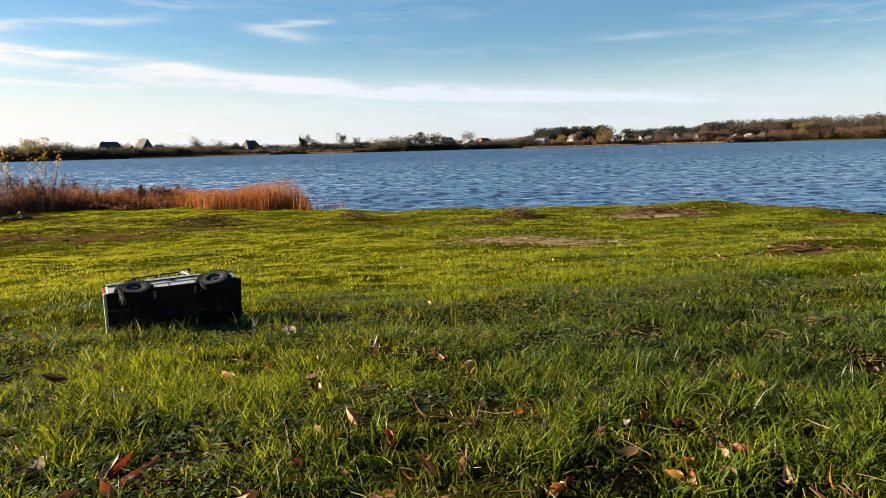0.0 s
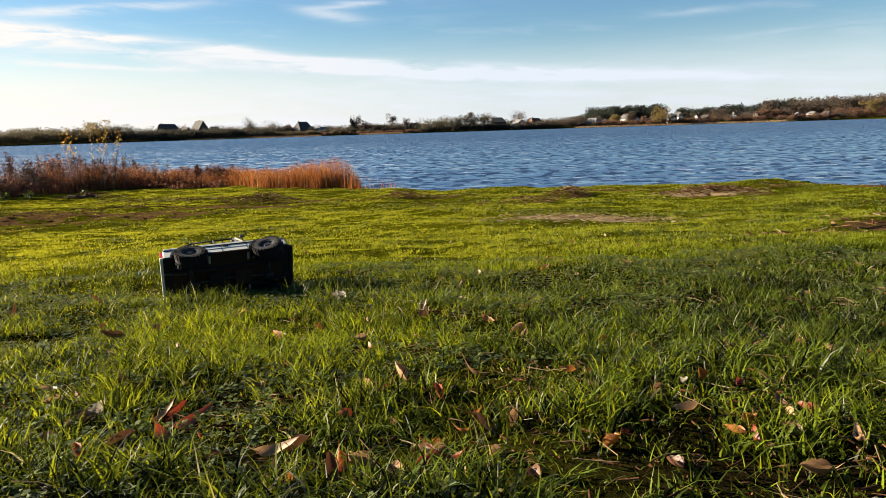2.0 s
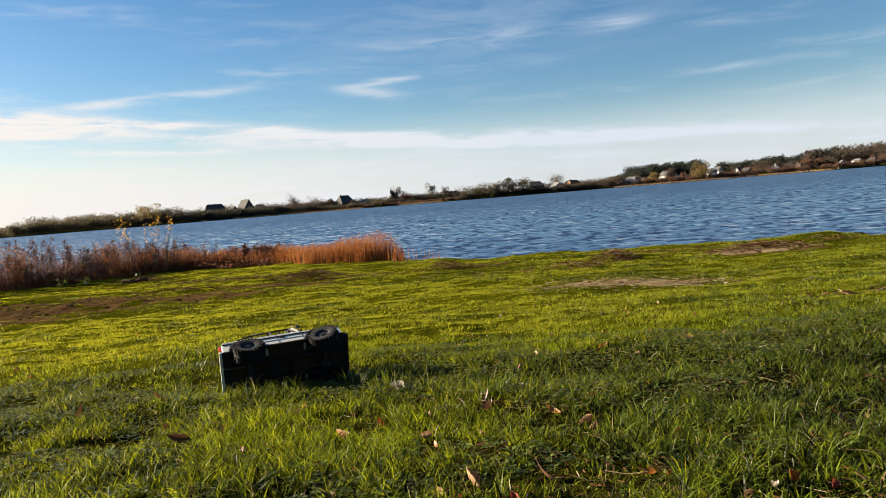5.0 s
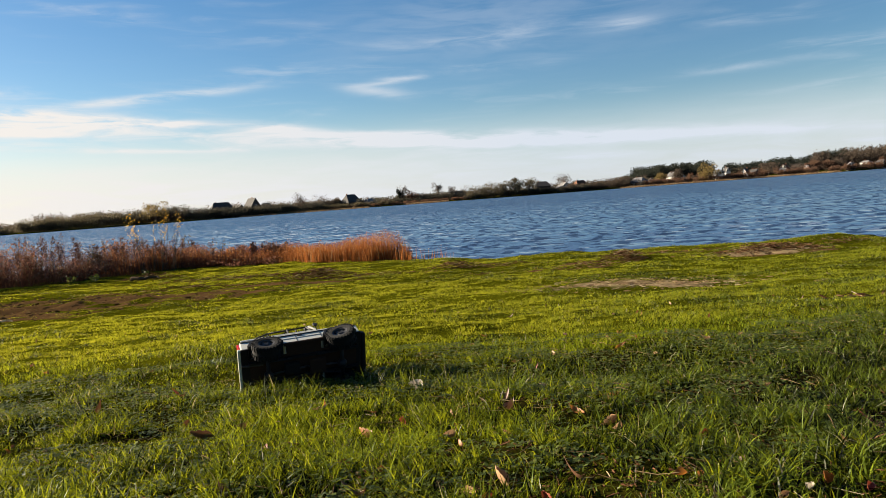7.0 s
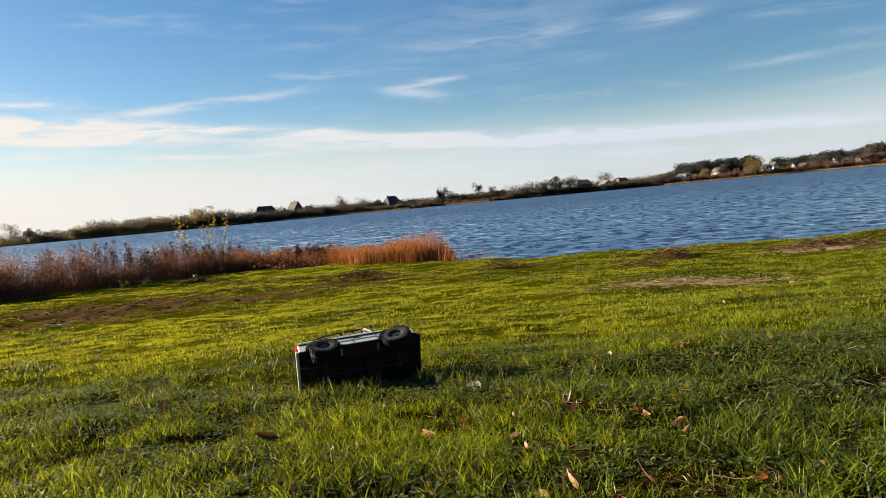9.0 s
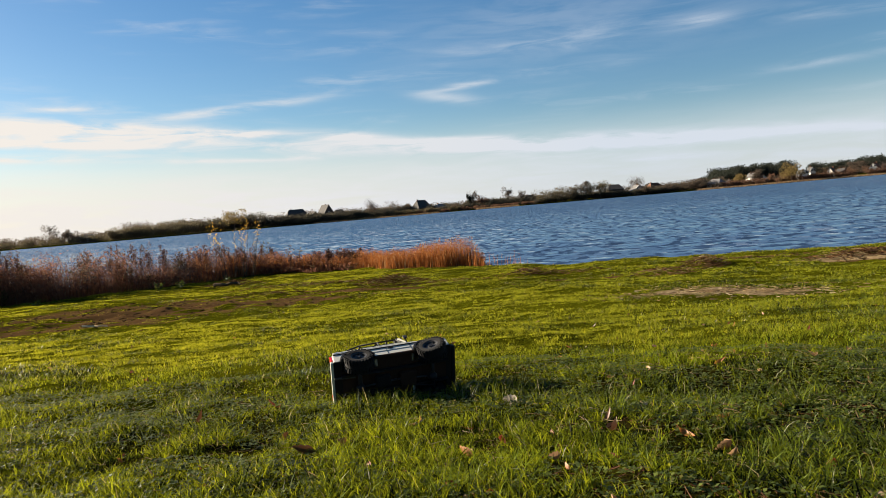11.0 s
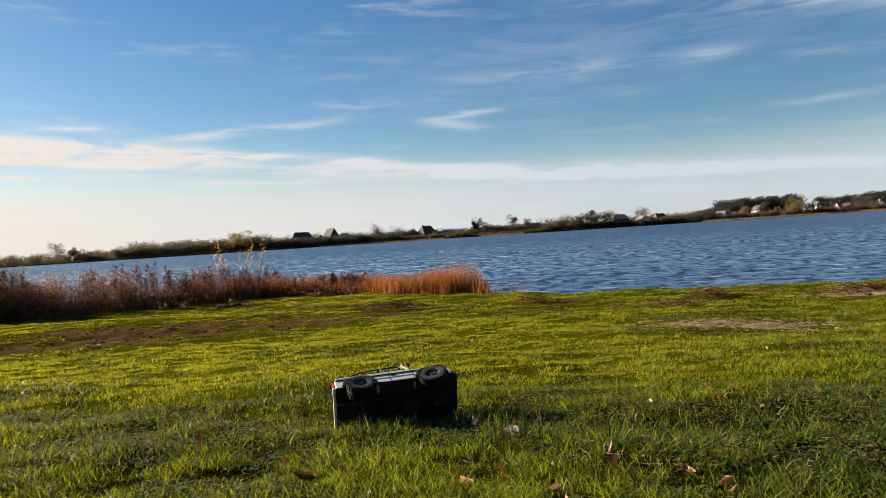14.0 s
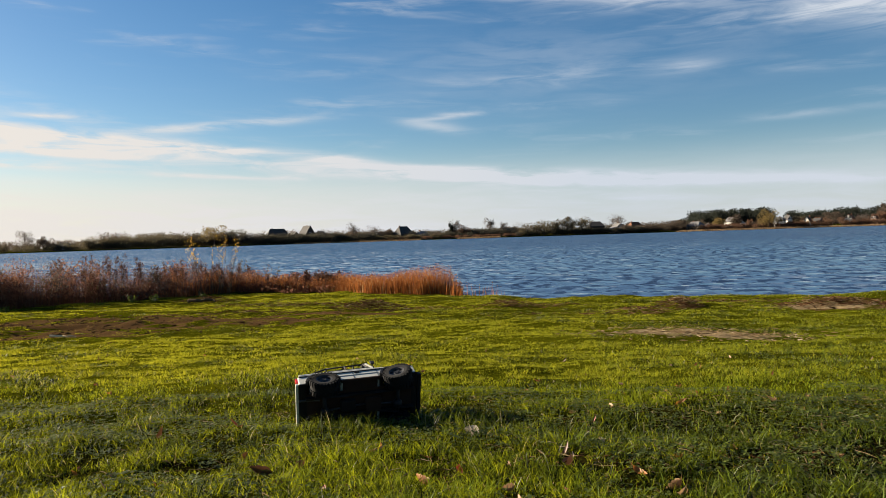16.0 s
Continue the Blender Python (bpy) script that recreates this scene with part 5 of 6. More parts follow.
def scatter_leaves():
    rng = random.Random(12)
    for x, y, tone, size, stand in NEAR_LEAVES + MIDDLE_LEAVES + FAR_LEAVES:
        drop_leaf(x, y, tone, rng, 0.78 * size, stand)
    for i in range(130):
        y = 0.8 + 5.5 * rng.random() ** 1.4
        x = rng.uniform(-0.9, 0.78) * y
        drop_leaf(x, y, rng.choice(("red-brown", "dark brown", "pale tan", "dark brown", "dark brown", "yellow-orange")), rng, rng.uniform(0.35, 0.75))
    for i in range(55):
        y = 0.78 + 0.8 * rng.random() ** 1.5
        x = rng.uniform(-0.75, 0.75) * y
        drop_leaf(x, y, rng.choice(("red-brown", "dark brown", "dark brown", "yellow-orange", "pale tan")), rng, rng.uniform(0.6, 1.05), rng.choice((0, 0.2, 0.5)))


scatter_leaves()


# ---- clover, litter and clods on the lawn ----
def discs(base, size, rng, mat, name, words, category):
    """Small rounded leaves, three to a stalk."""
    n = len(base)
    k = 4
    ang = np.arange(k) / k * 6.283
    centre = np.repeat(base, 3, 0)
    spin = np.repeat(rng.rand(n) * 6.283, 3) + np.tile([0, 2.094, 4.189], n)
    size = np.repeat(size, 3)
    direction = np.stack([np.cos(spin), np.sin(spin), 0 * spin], -1)
    side = np.stack([-np.sin(spin), np.cos(spin), 0 * spin], -1)
    tilt = (rng.rand(3 * n) - 0.3) * 0.9
    up = np.array([0, 0, 1.0])
    mid = centre + direction * size[:, None] * 0.6 + up * (tilt * size * 0.4)[:, None]
    ring = [mid + (direction * math.cos(a) + up * tilt[:, None] * math.cos(a)) * (size * 0.55)[:, None] + side * math.sin(a) * (size * 0.5)[:, None] + up * (0.12 * abs(math.sin(a)) * size)[:, None] for a in ang]
    verts = np.stack(ring, 1).reshape(-1, 3)
    tagged(mesh_object(name, verts, (np.arange(3 * n) * k)[:, None] + np.arange(k), mat), words, category, kind="stuff")


def sticks(points, length, radius, rng, mat, name, words, category, rise=0.25):
    """Short thin stalks lying about, three-sided."""
    n = len(points)
    yaw, up = rng.rand(n) * 6.283, (rng.rand(n) - 0.4) * rise
    d = np.stack([np.cos(yaw), np.sin(yaw), up], -1)
    side = np.stack([-np.sin(yaw), np.cos(yaw), 0 * yaw], -1)
    z = np.array([0, 0, 1.0])
    h = (length / 2)[:, None]
    r = radius[:, None]
    bow = z * (0.15 * (rng.rand(n) - 0.5) * length)[:, None]
    rows = []
    for t in (-1, 0, 1):
        c = points + d * h * t + (bow if t == 0 else 0)
        k = 0.6 if t == 1 else 1.0
        rows += [c + side * r * k, c - side * r * k, c + z * r * 1.4 * k]
    v = np.stack(rows, 1).reshape(-1, 3)
    o = (np.arange(n) * 9)[:, None]
    f = np.concatenate([o + np.array([3 * i + a, 3 * i + b, 3 * i + 3 + b, 3 * i + 3 + a]) for i in range(2) for a, b in ((0, 1), (1, 2), (2, 0))])
    tagged(mesh_object(name, v, f, mat), words, category, kind="stuff")


def spread(blobs, n, rng, near=0.7):
    out = []
    for x0, y0, rx, ry, tilt in blobs:
        m = int(n * rx * ry)
        u, v = rng.randn(m) * rx * near, rng.randn(m) * ry * near
        c, s = math.cos(radians(tilt)), math.sin(radians(tilt))
        out.append(np.stack([x0 + u * c - v * s, y0 + u * s + v * c], -1))
    p = np.concatenate(out)
    return np.column_stack([p, height(p[:, 0], p[:, 1])])


def build_litter():
    rng = np.random.RandomState(15)
    base, tuft = lawn_points(0.6, 3.2, 4200, rng, 5.0)
    keep = value_noise(base[:, 0], base[:, 1], 2.2, 51) > 0.40
    base = base[keep] + np.array([0, 0, 0.022]) * (0.3 + rng.rand(keep.sum(), 1))
    discs(base, 0.004 + 0.006 * rng.rand(len(base)), rng, CLOVER, "clover", "small round clover leaves among the grass", "clover")
    p, _ = lawn_points(0.6, 3.0, 420, rng, 5.0)
    p[:, 2] += 0.006 + 0.018 * rng.rand(len(p))
    sticks(p, 0.015 + 0.06 * rng.rand(len(p)) ** 2, 0.0004 + 0.0006 * rng.rand(len(p)), rng, STRAW, "dry_stalks", "pale dry grass stalks fallen among the green", "dry grass")
    p, _ = lawn_points(0.6, 2.0, 2600, rng, 5.0)
    p = p[p[:, 1] < 1.6 + 0.5 * p[:, 0] + 0.4 * rng.rand(len(p))]
    p[:, 2] += 0.002 + 0.012 * rng.rand(len(p))
    sticks(p, 0.006 + 0.025 * rng.rand(len(p)) ** 2, 0.0006 + 0.0016 * rng.rand(len(p)), rng, WRACK, "dead_thatch", "brown crumbs of dead grass between the blades", "dry grass", 0.8)
    p = spread(SAND_BLOBS, 1500, rng)
    p[:, 2] += 0.006 + 0.02 * rng.rand(len(p))
    sticks(p, 0.02 + 0.07 * rng.rand(len(p)), 0.0015 + 0.003 * rng.rand(len(p)), rng, STRAW, "reed_litter", "pale broken reed litter washed on to the lawn", "litter")
    p = spread(SOIL_BLOBS, 100, rng)
    p[:, 2] += 0.005 + 0.02 * rng.rand(len(p))
    sticks(p, 0.02 + 0.06 * rng.rand(len(p)) ** 2, 0.005 + 0.014 * rng.rand(len(p)) ** 2, rng, CLOD, "soil_clods", "dark clods and roots on bare soil", "soil")
    # heaps of drifted stalks: place, half widths, tilt, height of the heap
    dark, pale = [], []
    for x0, y0, rx, ry, tilt, tall in ((-3.25, 13.4, 0.62, 0.40, 8, 0.20), (-0.6, 13.6, 0.45, 0.25, 0, 0.11), (-4.7, 14.6, 1.0, 0.2, 0, 0.07), (-8.1, 16.6, 0.6, 0.25, 0, 0.16), (2.37, 12.45, 0.36, 0.30, 60, 0.13), (1.75, 11.6, 0.5, 0.2, 25, 0.10),
                                       (1.5, 12.1, 0.6, 0.14, 20, 0.06), (4.85, 12.4, 0.75, 0.35, 0, 0.12), (0.1, 13.3, 0.7, 0.2, 0, 0.07), (-6.2, 14.9, 1.4, 0.16, 6, 0.08), (6.3, 13.0, 0.5, 0.2, 0, 0.08), (-1.9, 13.0, 1.1, 0.12, 4, 0.05), (3.5, 13.5, 1.2, 0.14, 0, 0.06), (2.45, 4.75, 0.5, 0.10, 12, 0.015), (3.45, 5.32, 0.5, 0.14, 10, 0.025), (-5.6, 12.9, 1.2, 0.18, 6, 0.06)):
        p = spread([(x0, y0, rx, ry, tilt)], 2400 if tall > 0.1 else 350 if tall < 0.03 else 800, rng, 0.55)
        away = ((p[:, 0] - x0) / rx) ** 2 + ((p[:, 1] - y0) / ry) ** 2
        p[:, 2] += 0.012 + tall * np.exp(-away) * rng.rand(len(p)) ** 0.7
        cut = rng.rand(len(p)) < 0.28
        dark.append(p[~cut])
        pale.append(p[cut])
    dark, pale = np.concatenate(dark), np.concatenate(pale)
    sticks(dark, 0.04 + 0.15 * rng.rand(len(dark)) ** 2, 0.003 + 0.005 * rng.rand(len(dark)), rng, WRACK, "drift_wrack", "brown drifted stalks and twigs heaped on the lawn", "drift wrack", 0.6)
    sticks(pale, 0.04 + 0.15 * rng.rand(len(pale)) ** 2, 0.002 + 0.003 * rng.rand(len(pale)), rng, STRAW, "drift_straw", "pale dry reed stalks among drifted twigs", "drift wrack", 0.6)


CLOD = material("soil_clod", (0.0646, 0.03952, 0.01824), 0.95, 0, 0.5, 30, 0.4, island=0.6, spec=0.0)
WRACK = material("brown_stalk", (0.060, 0.030, 0.015), 0.9, 0, 0.4, 30, 0.2, island=0.8, spec=0.0)
BARK = material("grey_bark", (0.055, 0.042, 0.03), 0.95, 0, 0.4, 30, 0.5, spec=0.0)
WOOD = material("pale_driftwood", (0.72, 0.54, 0.34), 0.9, 0, 0.3, 25, 0.3, spec=0.0)
build_litter()


def build_stick(name, a, b, r, label, seed):
    rng = random.Random(seed)
    bm = bmesh.new()
    pts = []
    for i in range(7):
        t = i / 6
        x, y = a[0] + (b[0] - a[0]) * t, a[1] + (b[1] - a[1]) * t
        pts.append(Vector((x + rng.uniform(-1, 1) * r, y + rng.uniform(-1, 1) * r, float(height(x, y)) + r * 1.2 + rng.uniform(0, 1) * r)))
    add_limb(bm, pts, [r * (1 - 0.09 * i) for i in range(7)])
    me = bpy.data.meshes.new(name)
    bm.to_mesh(me)
    bm.free()
    me.materials.append(WOOD if "pale" in label else BARK)
    tagged(new(name, me), label, "stick")


build_stick("driftwood_stick", (-6.42, 8.58), (-6.10, 8.64), 0.015, "pale weathered stick lying on bare soil", 1)
build_stick("driftwood_stick", (-8.5, 16.3), (-7.7, 16.2), 0.05, "dark rotten branch at the lawn's edge", 2)
build_stick("driftwood_stick", (2.1, 4.66), (2.75, 4.80), 0.006, "dark fallen branch lying in the grass", 3)
build_stick("driftwood_stick", (3.15, 5.22), (3.65, 5.36), 0.006, "dark broken branch on sandy soil", 4)


# ---- the yellow-leaved sapling in the weeds ----
def build_sapling(x, y):
    z = float(height(x, y))
    tree = thing("sapling", Matrix.Translation((x, y, z)), "bare thin sapling with yellow leaves at its tips", "shrub")
    rng = random.Random(6)
    tips = []
    for i in range(11):
        bm = bmesh.new()
        dx = rng.choice((-0.5, -0.4, -0.45, 0.05, 0.2, 0.5)) + rng.uniform(-0.12, 0.12)
        top = Vector((dx * 1.25, rng.uniform(-0.3, 0.3), rng.uniform(1.15, 1.52)))
        p = Vector((dx * 0.8, rng.uniform(-0.15, 0.15), 0))
        stem, twigs = [p], []
        for k in range(5):
            q = p.lerp(top, 1 / (5 - k)) + Vector((rng.uniform(-0.02, 0.02), rng.uniform(-0.02, 0.02), 0))
            stem.append(q)
            if k > 1:
                for s in range(3):
                    e = q + Vector((rng.uniform(-0.07, 0.07), rng.uniform(-0.07, 0.07), rng.uniform(0.05, 0.18)))
                    twigs.append((q, e))
                    tips.append((e, k))
            p = q
        add_limb(bm, stem, [0.008 * (1 - 0.17 * k) for k in range(6)], 5)
        shoot = part("shoot", bm, BARK, tree)
        for q, e in twigs:
            bm = bmesh.new()
            add_tube(bm, q, e, 0.003, 0.0015, 4)
            part("twig", bm, BARK, shoot)
        tips += [(Vector((dx * 0.8, 0, 0)).lerp(top, rng.uniform(0.72, 1.0)), 6) for k in range(rng.choice((8, 14, 24)) if dx < -0.2 else rng.choice((4, 8, 12)))]
    verts, faces = [], []
    for tip, k in tips:
        for i in range(2 if k > 3 else 0):
            c = tip + Vector((rng.gauss(0, 0.03), rng.gauss(0, 0.03), rng.gauss(0, 0.05)))
            u = Vector((rng.uniform(-1, 1), rng.uniform(-1, 1), rng.uniform(-1, 0.3))).normalized() * rng.uniform(0.014, 0.026)
            v = u.orthogonal().normalized() * u.length * 0.5
            n = len(verts)
            verts += [c - u, c + v, c + u, c - v]
            faces.append((n, n + 1, n + 2, n + 3))
    mesh_object("foliage", np.array([tuple(v) for v in verts]), np.array(faces), YELLOW, tree, "sparse yellow-orange leaves")


build_sapling(-8.9, 18.6)


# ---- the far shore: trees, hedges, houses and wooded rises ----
# Muted, greyed foliage tones: distance haze is painted into these colours.
OLIVE = foliage("hazed_olive_foliage", (0.069, 0.058, 0.037), (0.108, 0.092, 0.057), (0.074, 0.063, 0.040), 0.2, 0.5, 0.1, 0.9, 0.0, 0.4)
DARKGREEN = foliage("hazed_dark_hedge", (0.045, 0.042, 0.033), (0.074, 0.068, 0.051), (0.060, 0.054, 0.042), 0.2, 0.5, 0.1, 0.9, 0.0, 0.4)
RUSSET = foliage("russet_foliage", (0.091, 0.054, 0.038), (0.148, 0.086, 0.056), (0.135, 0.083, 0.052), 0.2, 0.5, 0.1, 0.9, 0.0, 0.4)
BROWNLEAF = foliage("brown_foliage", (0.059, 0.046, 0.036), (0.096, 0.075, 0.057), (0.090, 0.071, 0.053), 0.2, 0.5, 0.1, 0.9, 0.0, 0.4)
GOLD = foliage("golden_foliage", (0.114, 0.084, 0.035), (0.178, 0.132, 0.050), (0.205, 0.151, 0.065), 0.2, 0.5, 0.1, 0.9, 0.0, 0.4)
TWIG = foliage("hazed_bare_twigs", (0.074, 0.062, 0.055), (0.112, 0.095, 0.082), (0.137, 0.117, 0.098), 0.2, 0.5, 0.1, 0.9, 0.0, 0.4)
PINE = foliage("hazed_pine_needles", (0.021, 0.025, 0.021), (0.038, 0.042, 0.032), (0.045, 0.049, 0.038), 0.2, 0.5, 0.1, 0.9, 0.0, 0.3)
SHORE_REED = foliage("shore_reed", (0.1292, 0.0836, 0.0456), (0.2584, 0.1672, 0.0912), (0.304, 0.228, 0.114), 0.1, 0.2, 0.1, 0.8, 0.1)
STEM = material("tree_bark", (0.076, 0.0608, 0.0494), 0.9, 0, 0.3, 3)


def build_tree(name, at, w, h, mat, seed, label, base=0.2, n=260, size=0.5, bare=False, group=""):
    """A tree with a tapered trunk, limbs and a crown of small clumps."""
    rng = np.random.RandomState(seed)
    tree = thing(name, Matrix.Translation(at), label, "tree" if h > 4 else "bush", group)
    bm = bmesh.new()
    b = h * base
    add_tube(bm, (0, 0, -0.3), (0, 0, h * 0.55), 0.035 * h ** 0.9, 0.018 * h ** 0.9, 7)
    add_tube(bm, (0, 0, h * 0.55), (0.02 * w, 0, h * 0.92), 0.018 * h ** 0.9, 0.006 * h, 6)
    for i in range(9 if bare else 5):
        z = h * (0.25 + 0.5 * rng.rand())
        a = rng.rand() * 6.28
        e = Vector((math.cos(a) * w * 0.36, math.sin(a) * w * 0.36, min(h * 0.95, z + h * 0.28)))
        add_tube(bm, (0, 0, z), e, 0.012 * h, 0.004 * h, 5)
    part("trunk", bm, STEM, tree)
    p = crown_points(n, w, h, b, rng, 9 if bare else 14, 0.1 if bare else 0.35)
    v, f = clumps(p, np.full(n, size), rng, 0.12 if bare else 0.9)
    mesh_object("crown", v, f, mat, tree)
    return tree


def polar(az, r):
    return r * math.sin(radians(az)), r * math.cos(radians(az))


def shore_place(az, back):
    """A place on the far shore at an azimuth, so many metres behind its waterline."""
    r = 300.0
    while r < 900:
        x, y = polar(az, r)
        if y > np.interp(x, FAR_X, FAR_Y):
            break
        r += 2
    x, y = polar(az, r + back)
    return x, y, float(height(x, y)), r + back


def far_height(el, r, z):
    return r * math.tan(radians(el)) + EYE - z


# azimuths, elevation of the top, foliage, kind of tree
WEST_TREES = [
    (-38.4, -37.2, 1.44, "TWIG", "bare_tree", "bare grey round-crowned tree on the far shore"),
    (-37.1, -36.3, 0.98, "BROWNLEAF", "tree", "brown autumn tree on the far shore"),
    (-33.0, -31.9, 0.85, "BROWNLEAF", "tree", "brown autumn tree on the far shore"),
    (-31.0, -29.6, 1.05, "OLIVE", "tree", "olive-green tree in a shore clump"),
    (-29.6, -28.4, 1.10, "OLIVE", "tree", "olive-green tree in a shore clump"),
    (-28.5, -27.3, 0.95, "BROWNLEAF", "tree", "brownish tree in a shore clump"),
    (-26.1, -24.2, 1.50, "GOLD", "willow", "broad olive-gold willow by the far water"),
    (-24.6, -23.2, 1.17, "DARKGREEN", "tree", "dark broad tree beside a gold willow"),
    (-17.5, -16.9, 0.32, "GOLD", "bush", "golden bush by the far water"),
    (-16.8, -16.1, 0.36, "GOLD", "bush", "golden bush by the far water"),
    (-14.9, -13.9, 1.47, "TWIG", "birch", "tall bare birch above russet bushes"),
    (-14.9, -14.0, 0.75, "RUSSET", "tree", "russet autumn tree by the far water"),
    (-13.3, -12.2, 1.18, "TWIG", "bare_tree", "bare grey tree behind the houses"),
    (-12.0, -11.3, 0.85, "BROWNLEAF", "tree", "brown autumn tree behind the houses"),
    (-6.7, -6.3, 1.14, "PINE", "conifer", "narrow dark conifer on the far shore"),
    (-6.6, -5.9, 1.40, "TWIG", "birch", "bare birch on the far shore"),
    (-6.1, -5.1, 0.99, "RUSSET", "tree", "russet autumn tree on the far shore"),
    (-8.2, -7.2, 0.45, "BROWNLEAF", "bush", "brown bush on the far shore"),
    (-3.8, -3.0, 1.48, "TWIG", "birch", "tall bare birch on the far shore"),
    (-2.6, -2.1, 1.15, "TWIG", "birch", "slim bare birch on the far shore"),
    (-1.2, 0.3, 1.02, "OLIVE", "willow", "olive-green willow standing by the far water"),
    (0.1, 1.6, 1.15, "OLIVE", "willow", "olive-green willow standing by the far water"),
    (1.4, 2.4, 1.22, "OLIVE", "willow", "olive-green willow standing by the far water"),
]
EAST_TREES = [
    (2.3, 3.2, 1.40, "OLIVE", "willow", "tall olive-green willow by the far water"),
    (3.1, 4.5, 1.28, "OLIVE", "willow", "olive-green willow standing by the far water"),
    (6.1, 7.2, 1.38, "TWIG", "bare_tree", "large bare tree beside a dark house"),
    (8.3, 9.6, 0.66, "BROWNLEAF", "bush", "brown willow scrub by the far water"),
    (9.4, 10.8, 0.72, "BROWNLEAF", "bush", "brown willow scrub by the far water"),
    (10.5, 11.9, 0.78, "BROWNLEAF", "bush", "brown willow scrub by the far water"),
    (13.6, 14.5, 0.82, "GOLD", "tree", "golden autumn tree between white houses"),
    (14.9, 15.6, 1.05, "BROWNLEAF", "tree", "brown tree behind white houses"),
    (16.8, 18.1, 1.33, "GOLD", "willow", "large tan-gold willow among houses"),
    (18.9, 19.7, 0.75, "OLIVE", "tree", "olive tree between white houses"),
    (21.0, 22.1, 0.93, "BROWNLEAF", "tree", "broad brown tree among shore houses"),
    (22.8, 23.8, 0.82, "TWIG", "bare_tree", "bare grey tree among shore houses"),
    (24.2, 25.1, 0.85, "RUSSET", "tree", "russet tree among shore houses"),
    (25.0, 25.9, 0.80, "RUSSET", "tree", "russet tree among shore houses"),
    (25.7, 26.6, 0.90, "BROWNLEAF", "tree", "brown tree among shore houses"),
    (28.9, 30.0, 0.55, "BROWNLEAF", "bush", "brown scrub by the far water"),
    (30.9, 31.8, 1.26, "GOLD", "tree", "orange-gold tree below a wooded rise"),
]
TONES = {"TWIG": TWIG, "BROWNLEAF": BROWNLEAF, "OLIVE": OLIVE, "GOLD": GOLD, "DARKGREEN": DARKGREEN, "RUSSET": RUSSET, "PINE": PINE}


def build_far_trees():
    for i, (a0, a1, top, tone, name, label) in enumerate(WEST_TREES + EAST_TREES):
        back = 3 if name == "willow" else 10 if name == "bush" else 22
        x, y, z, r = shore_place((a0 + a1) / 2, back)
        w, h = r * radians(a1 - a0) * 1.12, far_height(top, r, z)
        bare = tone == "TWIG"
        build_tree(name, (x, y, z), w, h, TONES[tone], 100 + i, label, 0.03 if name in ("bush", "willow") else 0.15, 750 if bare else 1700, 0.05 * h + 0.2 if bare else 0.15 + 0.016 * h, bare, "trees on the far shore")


def woods(name, a0, a1, back0, back1, top0, top1, n, mats, label, seed, flat=1.0):
    """A belt of far trees too many to count, as crowns of small clumps."""
    rng = np.random.RandomState(seed)
    vs, fs, off = [], [], 0
    for i in range(n):
        t = rng.rand()
        az = a0 + (a1 - a0) * t
        back = back0 + (back1 - back0) * rng.rand()
        x, y, z, r = shore_place(az, back)
        h = far_height((top0 + (top1 - top0) * t) * (rng.uniform(0.55, 1.12) if mats is PINE else rng.uniform(0.62, 1.18)), r, z)
        h = max(h, 1.2)
        w = rng.uniform(0.7, 1.25) * min(h, 9) * flat
        m = 160 if name == "tree_belt" else 420 if mats is PINE else 300
        v, f = clumps(crown_points(m, w, h, 0.0, rng, 8, 0.3), np.full(m, 0.16 + 0.026 * h), rng, 0.9)
        vs.append(v + np.array([x, y, z]))
        fs.append(f + off)
        off += len(v)
    tagged(mesh_object(name, np.concatenate(vs), np.concatenate(fs), mats), label, "trees", kind="stuff")


